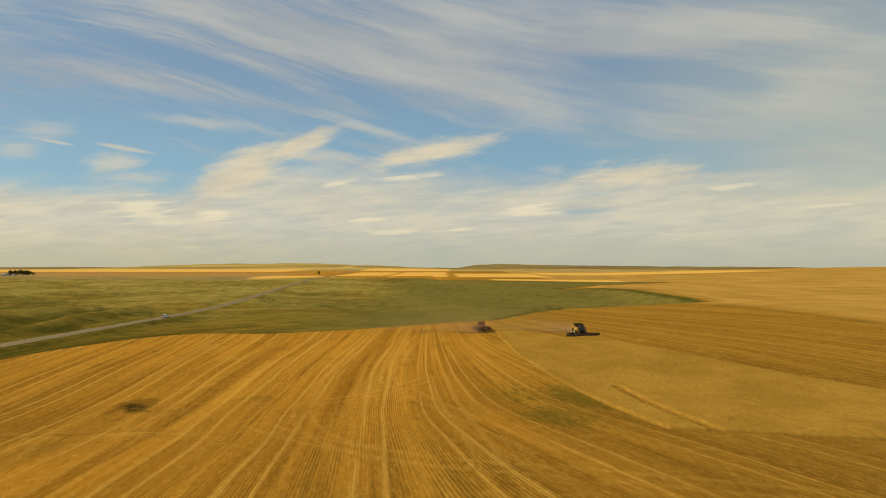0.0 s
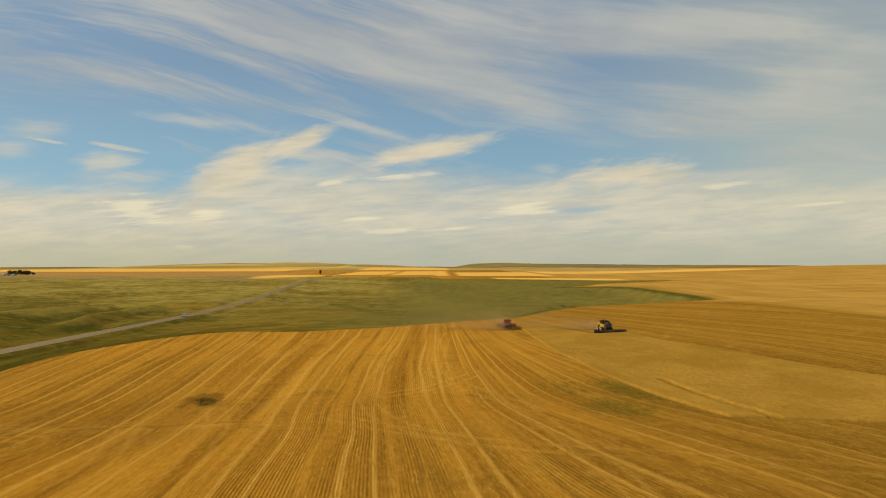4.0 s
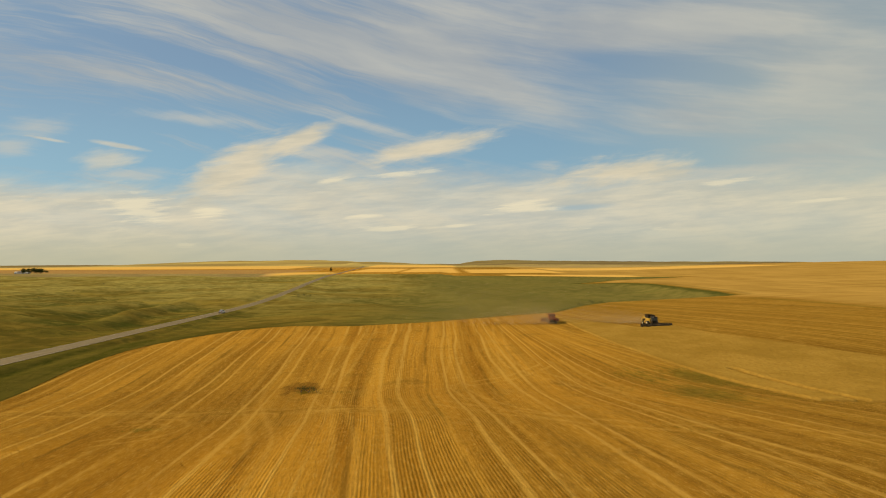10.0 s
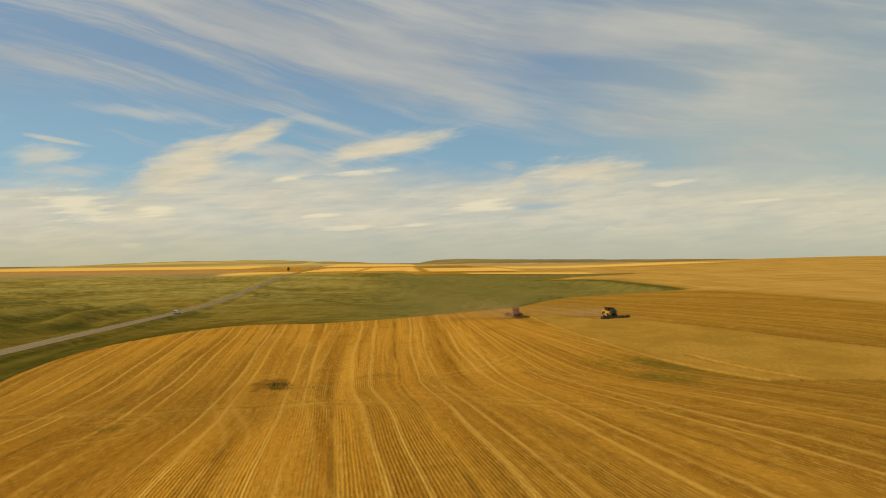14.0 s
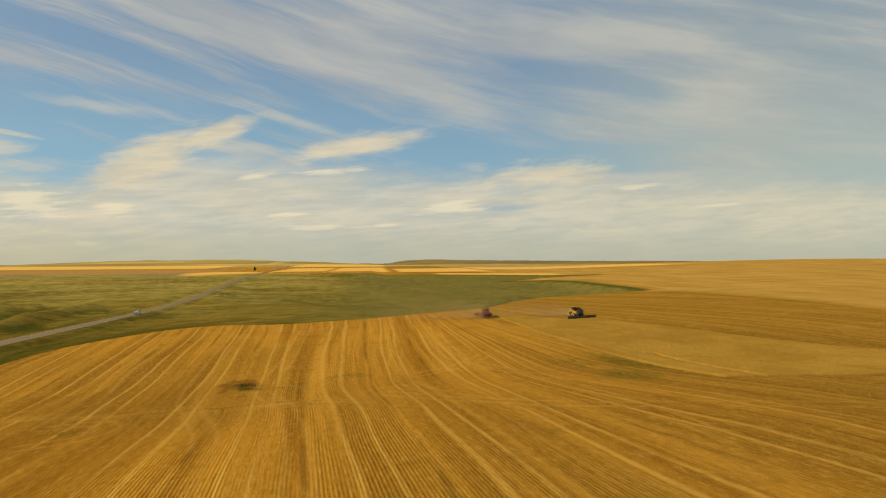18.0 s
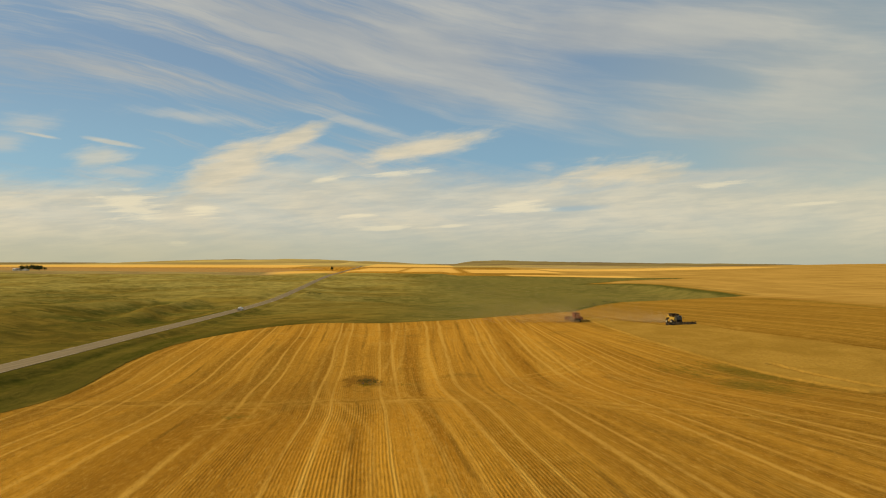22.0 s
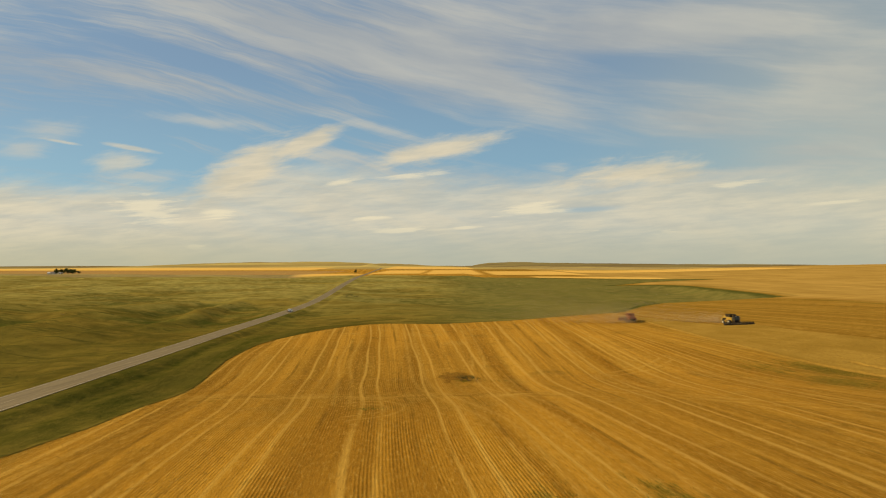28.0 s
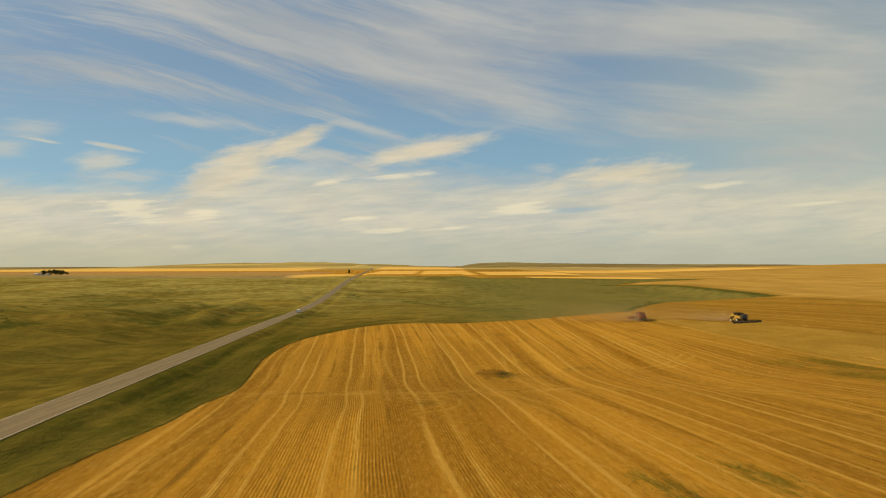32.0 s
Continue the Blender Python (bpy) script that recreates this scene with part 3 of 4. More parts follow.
# the next field to the east: paler, with fewer marks
pale = n.mix(n.step(n.noise(n.xyz(n.mul(px, 0.03), n.mul(py, 0.008), 4.0), 1.0, 4, 0.6), 0.35, 0.65), (0.405, 0.230, 0.048), (0.51, 0.297, 0.066))
pale = n.mix(n.mul(n.step(n.noise(n.xyz(n.mul(px, 0.012), n.mul(py, 0.05), 9.0), 1.0, 6, 0.65, 0.5), 0.54, 0.36), 0.42), pale, (0.300, 0.158, 0.026))
pale = n.mix(n.mul(n.step(blotch, 0.5, 0.72), 0.4), pale, (0.56, 0.33, 0.075))
straw = n.mix(n.attr("far_east"), straw, pale)
straw = n.mix(n.step(n.add(n.attr("bare"), n.mul(n.add(n.noise(at, 0.5, 5, 0.7), -0.5), 2.4)), 0.35, 0.85, 0.0, 0.75), straw, n.mix(n.step(speck, 0.35, 0.65), (0.13, 0.060, 0.010), (0.25, 0.122, 0.018)))
weeds = n.attr("weeds")
weedy = n.step(n.add(weeds, n.mul(n.add(n.noise(n.xyz(n.mul(wob, 1.1), n.mul(along, 0.30), 2.0), 1.0, 6, 0.8), -0.5), 4.2)), 0.35, 1.15)
straw = n.mix(n.mul(weedy, 0.74), straw, n.mix(n.step(speck, 0.35, 0.65), (0.075, 0.064, 0.008), (0.20, 0.150, 0.020)))
# pasture: dry and green grass in patches; hollows greener, with shade painted in
clump = n.noise(at, 0.011, 6, 0.65, 0.5)
relief_shade = n.noise(n.xyz(n.mul(px, 0.008), n.mul(py, 0.03), 5.0), 1.0, 5, 0.65, 0.8)
tuft = n.noise(at, 0.11, 6, 0.72)
blade = n.noise(n.xyz(px, n.mul(py, 0.45), pz), 0.7, 4, 0.7)
grass = n.mix(n.step(clump, 0.36, 0.62), (0.090, 0.076, 0.011), (0.205, 0.145, 0.024))
grass = n.mix(n.mul(n.step(tuft, 0.45, 0.7), 0.5), grass, (0.258, 0.180, 0.030))
grass = n.mix(n.mul(n.step(tuft, 0.42, 0.28), 0.6), grass, (0.053, 0.057, 0.015))
grass = n.mix(n.mul(n.step(blade, 0.5, 0.28), 0.55), grass, (0.047, 0.046, 0.014))
# far grass drier and paler, the haze of distance mixed into its colour
grass = n.mix(n.mul(n.step(py, 150.0, 520.0, 0.0, 0.72), n.step(px, 20.0, -120.0, 0.25, 1.0)), grass, n.mix(n.step(tuft, 0.36, 0.6), (0.265, 0.215, 0.052), (0.430, 0.335, 0.088)))
# green of the hollows, also darkened to stand in for the folds' shading
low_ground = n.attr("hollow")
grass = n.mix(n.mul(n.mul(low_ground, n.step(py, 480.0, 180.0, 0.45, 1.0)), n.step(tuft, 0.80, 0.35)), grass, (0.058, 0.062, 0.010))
sd = n.attr("pasture")
rusty = n.noise(n.xyz(n.mul(px, 0.016), n.mul(py, 0.028), 11.0), 1.0, 4, 0.6, 0.5)
grass = n.mix(n.mul(n.step(rusty, 0.44, 0.60), 0.62), grass, n.mix(n.step(tuft, 0.35, 0.65), (0.13, 0.085, 0.014), (0.22, 0.142, 0.024)))
# dark and bright strokes of greener and drier grass, painted as relief shading
grass = n.mix(n.mul(n.step(relief_shade, 0.42, 0.30), n.step(py, 520.0, 200.0, 0.3, 0.7)), grass, (0.076, 0.064, 0.009))
grass = n.mix(n.mul(n.step(relief_shade, 0.56, 0.70), 0.6), grass, (0.325, 0.227, 0.038))
vein = n.step(n.math("ABSOLUTE", n.add(n.noise(n.xyz(n.mul(n.add(px, n.mul(py, 0.25)), 0.007), n.mul(py, 0.021), 31.0), 1.0, 5, 0.6, 0.6), -0.5)), 0.020, 0.003)
grass = n.mix(n.mul(n.mul(vein, n.step(tuft, 0.34, 0.58)), n.step(py, 700.0, 300.0, 0.3, 0.75)), grass, (0.055, 0.054, 0.010))
edge_sd = n.add(sd, n.mul(n.add(n.noise(at, 0.5, 3), -0.5), 1.6))
verge = n.mul(n.mul(n.step(edge_sd, -0.5, 2.0), n.step(n.add(sd, n.mul(n.add(tuft, -0.5), 22.0)), 27.0, 15.0)), n.step(n.add(py, n.mul(px, 0.25)), 150.0, 115.0))
grass = n.mix(n.mul(n.step(px, -90.0, -10.0), 0.75), grass, n.mix(n.step(tuft, 0.3, 0.7), (0.135, 0.122, 0.030), (0.205, 0.170, 0.044)))
grass = n.mix(n.mul(n.step(py, 230.0, 110.0), 0.45), grass, n.mix(n.step(tuft, 0.35, 0.65), (0.060, 0.052, 0.008), (0.135, 0.098, 0.017)))
swath = n.noise(n.xyz(n.mul(n.add(px, n.mul(py, 0.04)), 0.16), n.mul(py, 0.02), 8.0), 1.0, 5, 0.7, 0.4)
low_grass = n.mix(n.step(swath, 0.36, 0.62), (0.042, 0.046, 0.006), (0.105, 0.084, 0.014))
low_grass = n.mix(n.mul(n.step(blade, 0.45, 0.7), 0.4), low_grass, (0.13, 0.105, 0.018))
grass = n.mix(n.mul(verge, n.step(tuft, 0.72, 0.30, 0.45, 0.95)), grass, low_grass)
# taller green weeds along the bay's edge, with a shadow strip painted in
lush_shade = n.mul(n.mul(n.step(edge_sd, 0.0, 1.5), n.step(n.add(sd, n.mul(n.add(tuft, -0.5), 10.0)), 11.0, 4.0)), n.step(px, 0.0, 30.0))
grass = n.mix(n.mul(lush_shade, 0.8), grass, n.mix(n.step(blade, 0.35, 0.65), (0.040, 0.050, 0.009), (0.080, 0.082, 0.015)))
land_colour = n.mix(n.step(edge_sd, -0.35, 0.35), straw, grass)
hill = n.mix(n.step(n.noise(n.xyz(n.mul(px, 0.4), py, pz), 0.004, 4, 0.6), 0.4, 0.62), (0.33, 0.235, 0.075), (0.54, 0.385, 0.115))
hill = n.mix(n.step(py, 2700.0, 3200.0), hill, n.mix(n.step(n.noise(n.xyz(n.mul(px, 0.3), py, pz), 0.004, 4, 0.6), 0.4, 0.6), (0.19, 0.13, 0.055), (0.27, 0.20, 0.07)))
land_colour = n.mix(n.attr("rough_hill"), land_colour, hill)
# ripe wheat strips with sunlight painted in: brighter than the crop itself
land_colour = n.mix(n.mul(n.attr("sunlit_wheat"), 0.85), land_colour, n.mix(n.noise(at, 0.012, 3), (0.86, 0.50, 0.115), (0.80, 0.455, 0.10)))
land_colour = n.mix(n.mul(n.attr("margin"), 0.45), land_colour, (0.15, 0.105, 0.016))
land_colour = n.mix(n.mul(n.attr("plough"), 0.42), land_colour, (0.36, 0.25, 0.125))
relief = n.add(n.mul(n.add(n.mul(n.mul(fine, drill), 0.5), n.mul(speck, 2.2)), n.step(sd, 0.4, -0.4)), n.mul(n.mul(n.add(blade, n.mul(tuft, 2.0)), 4.5), n.step(sd, -0.4, 0.4)))
n.surface(land_colour, 0.95, relief, 0.06, spec=0.0)
ground_me.materials.append(mat_ground)
tagged(new("ground", ground_me), "rolling harvested wheat field and dry green pasture reaching far hills", "ground", kind="structure")


# ---------------------------------------------------------------- building helpers
def part(name, bm, mat, parent=None, label="", smooth_shade=False):
    """Links a bmesh as one mesh object, under a thing or a part."""
    me = bpy.data.meshes.new(name)
    bm.normal_update()
    bm.to_mesh(me)
    bm.free()
    for p in me.polygons:
        p.use_smooth = smooth_shade
    me.materials.append(mat)
    ob = new(name, me)
    ob.parent = parent
    if label:
        ob["label"] = label
    return ob


# ---------------------------------------------------------------- the road
mat_asphalt, n = material("worn_asphalt")
at = n.place()
grit = n.noise(at, 3.0, 4, 0.7)
wear = n.noise(n.xyz(n.mul(n.split(at)[0], 0.9), n.mul(n.split(at)[1], 0.03), 0.0), 1.0, 4, 0.6)
tar = n.mix(n.step(wear, 0.35, 0.65), (0.168, 0.118, 0.049), (0.235, 0.166, 0.073))
tar = n.mix(n.mul(n.step(grit, 0.6, 0.35), 0.4), tar, (0.10, 0.075, 0.035))
n.surface(tar, 0.9, grit, 0.01, spec=0.2)
mat_line, n = material("worn_road_paint")
n.surface(n.mix(n.step(n.noise(n.place(), 1.3, 4, 0.7), 0.5, 0.72), (0.42, 0.35, 0.22), (0.26, 0.20, 0.11)), 0.7)

mat_dash, n = material("faded_road_paint")
n.surface(n.mix(n.step(n.noise(n.place(), 1.1, 4, 0.7), 0.40, 0.62), (0.30, 0.225, 0.11), (0.215, 0.155, 0.072)), 0.8)


def ribbon(y0, y1, left, right, lift, step=4.0, thick=0.05):
    bm = bmesh.new()
    count = max(2, int((y1 - y0) / step) + 1)
    prev = None
    for y in np.linspace(y0, y1, count):
        cx = float(road_x(y))
        pts = []
        for off, drop in ((left, thick), (left, 0.0), (right, 0.0), (right, thick)):
            pts.append(bm.verts.new((cx + off, y, float(land(cx, y)) + lift - drop)))
        if prev:
            for i in range(3):
                bm.faces.new((prev[i], prev[i + 1], pts[i + 1], pts[i]))
        prev = pts
    bmesh.ops.recalc_face_normals(bm, faces=bm.faces)
    return bm


road = tagged(part("road", ribbon(-180, 1600, -ROAD_HALF, ROAD_HALF, 0.10, 6.0, 0.35), mat_asphalt), "two-lane grey worn asphalt road crossing the pasture", "road", kind="structure")
for side in (-1, 1):
    part("edge_line", ribbon(-150, 700, side * 3.25 - 0.07, side * 3.25 + 0.07, 0.108, 8.0, 0.006), mat_line, road, "worn white edge line")
for y in np.arange(-20, 330, 9.0):
    part("centre_dash", ribbon(y, y + 3.0, -0.07, 0.07, 0.108, 3.0, 0.006), mat_dash, road, "faded centre line dash")


def box(bm, centre, size, bevel=0.03, taper=(1.0, 1.0), turn=None):
    """A bevelled box; taper narrows its top in x and y; turn is a matrix about its centre."""
    made = bmesh.ops.create_cube(bm, size=1.0)["verts"]
    for v in made:
        top = v.co.z > 0
        v.co = Vector((v.co.x * size[0] * (taper[0] if top else 1), v.co.y * size[1] * (taper[1] if top else 1), v.co.z * size[2]))
    if bevel:
        edges = list({e for v in made for e in v.link_edges})
        made = [v for v in bmesh.ops.bevel(bm, geom=edges, offset=bevel, segments=1, affect="EDGES", profile=0.5)["verts"]] or made
    for v in made:
        v.co = (turn @ v.co if turn else v.co) + Vector(centre)
    return made


def rod(bm, a, b, r0, r1=None, sides=10):
    a, b = Vector(a), Vector(b)
    m = Matrix.Translation((a + b) / 2) @ (b - a).to_track_quat("Z", "Y").to_matrix().to_4x4()
    bmesh.ops.create_cone(bm, cap_ends=True, segments=sides, radius1=r0, radius2=r0 if r1 is None else r1, depth=(b - a).length, matrix=m)


def solid(profile, half, bm=None, pinch=None):
    """A side outline in (y, z) drawn out across x; pinch(z) narrows it with height."""
    bm = bm or bmesh.new()
    sides = []
    for s in (-1, 1):
        sides.append([bm.verts.new((s * half * (pinch(z) if pinch else 1.0), y, z)) for y, z in profile])
    bm.faces.new(sides[0])
    bm.faces.new(sides[1][::-1])
    for i in range(len(profile)):
        j = (i + 1) % len(profile)
        bm.faces.new((sides[0][j], sides[0][i], sides[1][i], sides[1][j]))
    bmesh.ops.recalc_face_normals(bm, faces=bm.faces)
    return bm


def plain(name, colour, rough=0.5, metal=0.0, dirt=(0.30, 0.19, 0.07), amount=0.35, spec=0.4):
    """Paint, rubber or metal with dust and wear on it."""
    mat, n = material(name)
    at = n.put("ShaderNodeTexCoord").outputs["Object"]
    stain = n.step(n.noise(at, 1.6, 5, 0.65), 0.42, 0.75)
    speck = n.noise(at, 14.0, 3, 0.6)
    n.surface(n.mix(n.mul(stain, amount), colour, dirt), n.add(rough, n.mul(stain, 0.25)), speck, 0.004, metal, spec)
    return mat


def glass(name, tint=(0.05, 0.06, 0.06)):
    mat, n = material(name)
    n.surface(n.mix(n.step(n.noise(n.put("ShaderNodeTexCoord").outputs["Object"], 2.0, 3), 0.4, 0.7), tint, (0.10, 0.085, 0.05)), 0.25, spec=0.25)
    return mat


def thing(name, label, category, at, turn=0.0, group=""):
    ob = tagged(new(name), label, category, group)
    ob.matrix_basis = pose(at[0], at[1], float(land(at[0], at[1])) + at[2], 0, 0, turn)
    return ob


yellow_paint = plain("yellow_machine_paint", (0.44, 0.27, 0.035), amount=0.55, spec=0.25)
red_paint = plain("red_machine_paint", (0.25, 0.042, 0.022), 0.7, amount=0.7, spec=0.2)
black_paint = plain("black_machine_parts", (0.02, 0.016, 0.011), 0.85, amount=0.45, spec=0.15)
grey_steel = plain("grey_steel", (0.17, 0.135, 0.095), 0.6, 0.2)
rubber = plain("dusty_rubber", (0.02, 0.019, 0.018), 0.85, amount=0.45)
pale_rim = plain("pale_rim_paint", (0.68, 0.60, 0.40), 0.5)
cab_glass = glass("cab_glass")
lamp_glass = plain("lamp_lens", (0.75, 0.70, 0.55), 0.2, amount=0.1)
amber_lens = plain("amber_lens", (0.80, 0.30, 0.02), 0.3, amount=0.1)
red_lens = plain("red_lens", (0.5, 0.02, 0.015), 0.3, amount=0.1)


def wheel(parent, x, y, radius, width, rim_mat, lugs=18):
    """A tyre with lugs; the rim sits in it with its hub."""
    bm = bmesh.new()
    prof = ((-0.5, 0.62), (-0.5, 0.88), (-0.36, 0.97), (0.36, 0.97), (0.5, 0.88), (0.5, 0.62))
    rings = []
    for i in range(28):
        a = i * math.tau / 28
        rings.append([bm.verts.new((x + w * width, y + math.cos(a) * r * radius, radius + math.sin(a) * r * radius)) for w, r in prof])
    for i in range(28):
        j = (i + 1) % 28
        for k in range(6):
            m = (k + 1) % 6
            bm.faces.new((rings[i][k], rings[i][m], rings[j][m], rings[j][k]))
    for i in range(lugs):
        a = i * math.tau / lugs
        for s in (-1, 1):
            b = a + s * 0.07
            box(bm, (x + s * width * 0.22, y + math.cos(b) * radius * 0.975, radius + math.sin(b) * radius * 0.975), (width * 0.46, radius * 0.05, radius * 0.08), 0,
                turn=Matrix.Rotation(b - math.pi / 2, 3, "X") @ Matrix.Rotation(s * 0.5, 3, "Z"))
    bmesh.ops.recalc_face_normals(bm, faces=bm.faces)
    tyre = part("wheel", bm, rubber, parent, "dusty black lugged tyre")
    bm = bmesh.new()
    rod(bm, (x - width * 0.42, y, radius), (x + width * 0.42, y, radius), radius * 0.63, None, 24)
    rod(bm, (x - width * 0.5, y, radius), (x + width * 0.5, y, radius), radius * 0.22, None, 12)
    part("rim", bm, rim_mat, tyre, "painted steel rim")


def combine_harvester(at, turn, paint, trim, header, label, flared, size=0.88):
    """A combine harvester that faces -y before it is turned, with its grain header down."""
    ob = thing("combine_harvester", label, "combine harvester", at, turn, "combines harvesting the field")
    ob.scale = (size, size, size)
    # hull: threshing body with rising rear hood
    part("body", solid(((-2.2, 1.15), (-2.2, 2.55), (-1.3, 2.95), (2.3, 2.95), (3.6, 2.75), (4.3, 2.2), (4.4, 1.45), (3.3, 1.05), (0.8, 0.85)), 1.35), paint, ob)
    for s in (-1, 1):
        bm = bmesh.new()
        box(bm, (s * 1.385, 0.2, 2.25), (0.06, 2.9, 1.1), 0.02)
        part("side_panel", bm, paint, ob)
        bm = bmesh.new()
        box(bm, (s * 1.39, 2.35, 1.95), (0.07, 2.6, 0.8), 0.02, turn=Matrix.Rotation(-0.28, 3, 'X'))
        part("side_panel", bm, trim, ob, "dark louvred side panel")
        bm = bmesh.new()
        for k in range(6):
            box(bm, (s * 1.435, 2.0 + 0.3 * k, 2.05), (0.03, 0.05, 0.75), 0)
        part("grille", bm, black_paint, ob)
        bm = bmesh.new()
        box(bm, (s * 1.40, 0.9, 1.45), (0.05, 5.0, 0.16), 0.01)
        part("stripe", bm, trim, ob, "dark stripe along the side")
    # grain tank with fold-out walls
    bm = bmesh.new()
    box(bm, (0, 0.35, 3.12), (2.6, 2.6, 0.5), 0.04)
    part("grain_tank", bm, paint if flared else trim, ob)
    lean = 0.50 if flared else 0.16
    for s in (-1, 1):
        bm = bmesh.new()
        box(bm, (s * (1.3 + 0.40 * lean), 0.35, 3.70), (0.06, 2.7, 0.85), 0.01, turn=Matrix.Rotation(s * lean, 3, "Y"))
        part("tank_extension", bm, trim if not flared else paint, ob)
        bm = bmesh.new()
        box(bm, (0, 0.35 + s * (1.3 + 0.40 * lean), 3.70), (2.7, 0.06, 0.85), 0.01, turn=Matrix.Rotation(-s * lean, 3, "X"))
        part("tank_extension", bm, trim if not flared else paint, ob)
    bm = bmesh.new()
    bmesh.ops.create_cone(bm, cap_ends=True, segments=14, radius1=1.15, radius2=0.1, depth=0.7, matrix=Matrix.Translation((0, 0.35, 3.7)))
    part("grain_heap", bm, plain("wheat_grain", (0.55, 0.36, 0.12), 0.9, amount=0.2), ob, "heap of golden grain in the tank")
    # engine deck, exhaust, air intake
    bm = bmesh.new()
    box(bm, (0, 2.75, 3.1), (2.2, 1.5, 0.5), 0.08, (0.9, 0.85))
    part("engine_hood", bm, paint, ob)
    bm = bmesh.new()
    rod(bm, (-0.8, 2.3, 3.2), (-0.8, 2.3, 4.0), 0.09)
    rod(bm, (-0.8, 2.3, 4.0), (-0.8, 2.5, 4.15), 0.08)
    part("exhaust_pipe", bm, grey_steel, ob)
    bm = bmesh.new()
    rod(bm, (0.8, 3.0, 3.3), (0.8, 3.0, 3.85), 0.22, 0.26, 14)
    part("air_intake", bm, black_paint, ob)
    # unloading auger folded back along the side
    bm = bmesh.new()
    rod(bm, (1.55, -0.7, 3.35), (1.6, 4.9, 3.5), 0.19, 0.17, 14)
    rod(bm, (1.2, -0.7, 2.9), (1.55, -0.7, 3.4), 0.21, 0.19, 12)
    rod(bm, (1.6, 4.9, 3.5), (1.6, 5.2, 3.25), 0.17, 0.2, 12)
    part("unloading_auger", bm, paint, ob, "long unloading tube folded along the side")
    # cab
    cab = part("cab", solid(((-3.55, 1.75), (-3.85, 2.35), (-3.65, 3.5), (-2.25, 3.55), (-2.2, 1.75)), 1.0), black_paint, ob, "dark glazed driver cab")
    bm = bmesh.new()
    box(bm, (0, -3.0, 3.63), (2.2, 1.75, 0.18), 0.06)
    part("roof", bm, paint if flared else black_paint, cab)
    bm = solid(((-3.80, 2.0), (-3.90, 2.35), (-3.70, 3.42), (-3.66, 3.42), (-3.86, 2.35), (-3.76, 2.0)), 0.92)
    part("windscreen", bm, cab_glass, cab, "dark windscreen")
    for s in (-1, 1):
        bm = bmesh.new()
        box(bm, (s * 1.01, -2.95, 2.75), (0.03, 1.15, 1.25), 0.01)
        part("side_window", bm, cab_glass, cab)
        bm = bmesh.new()
        rod(bm, (s * 1.0, -3.6, 3.3), (s * 1.5, -3.85, 3.25), 0.025)
        box(bm, (s * 1.52, -3.86, 2.95), (0.22, 0.06, 0.5), 0.02)
        part("mirror", bm, black_paint, cab)
        bm = bmesh.new()
        box(bm, (s * 0.75, -3.9, 3.6), (0.3, 0.06, 0.12), 0.01)
        part("work_light", bm, lamp_glass, cab)
        bm = bmesh.new()
        rod(bm, (s * 0.95, -2.3, 3.7), (s * 0.95, -2.3, 3.92), 0.07, 0.05)
        part("beacon", bm, amber_lens, cab)
    # ladder and platform
    bm = bmesh.new()
    box(bm, (1.35, -2.7, 1.72), (0.7, 1.4, 0.06), 0.01)
    for k in range(5):
        box(bm, (1.75, -3.35, 0.5 + 0.26 * k), (0.4, 0.22, 0.04), 0)
    for a, b in (((1.68, -2.05, 1.75), (1.68, -2.05, 2.8)), ((1.68, -3.35, 1.75), (1.68, -3.35, 2.8)), ((1.68, -2.05, 2.8), (1.68, -3.35, 2.8)), ((1.95, -3.45, 0.4), (1.7, -3.4, 1.8))):
        rod(bm, a, b, 0.025, None, 6)
    part("ladder", bm, grey_steel, ob, "steel ladder and platform with rails")
    # wheels and axles
    for s in (-1, 1):
        wheel(ob, s * 1.75, -1.35, 1.0, 0.75, pale_rim)
        wheel(ob, s * 1.45, 2.95, 0.68, 0.5, pale_rim, 14)
    for y, z, w, d in ((-1.35, 1.0, 2.9, 0.4), (2.95, 0.72, 2.5, 0.25)):
        bm = bmesh.new()
        box(bm, (0, y, z), (w, d, d), 0.03)
        part("axle", bm, black_paint, ob)
    # straw chopper and spreader
    bm = bmesh.new()
    box(bm, (0, 4.45, 1.35), (2.3, 0.8, 0.7), 0.05, (1.0, 0.6))
    for k in range(7):
        box(bm, (-0.9 + 0.3 * k, 4.9, 1.05), (0.04, 0.5, 0.25), 0)
    part("straw_chopper", bm, black_paint, ob)
    for s in (-1, 1):
        bm = bmesh.new()
        box(bm, (s * 1.15, 4.3, 2.3), (0.2, 0.08, 0.16), 0.01)
        part("tail_light", bm, red_lens, ob)
    # feeder house and header
    part("feeder_house", solid(((-2.2, 1.0), (-2.2, 1.95), (-4.3, 1.15), (-4.3, 0.35)), 0.75), trim, ob, "sloping feeder house")
    half = header / 2
    head = part("header", solid(((-4.3, 0.18), (-4.3, 1.25), (-4.42, 1.25), (-4.5, 0.5), (-4.9, 0.26), (-5.6, 0.14), (-5.6, 0.10)), half), black_paint if not flared else red_paint, ob, "wide grain header with reel")
    for s in (-1, 1):
        part("divider", solid(((-4.3, 0.12), (-4.3, 1.2), (-5.2, 0.95), (-6.5, 0.22), (-6.5, 0.12)), 0.07), trim, head).location.x = s * (half + 0.05)
    bm = bmesh.new()
    rod(bm, (-half + 0.1, -4.78, 0.62), (half - 0.1, -4.78, 0.62), 0.2, None, 12)
    for k in range(int(header / 0.45)):
        a = k * 0.9
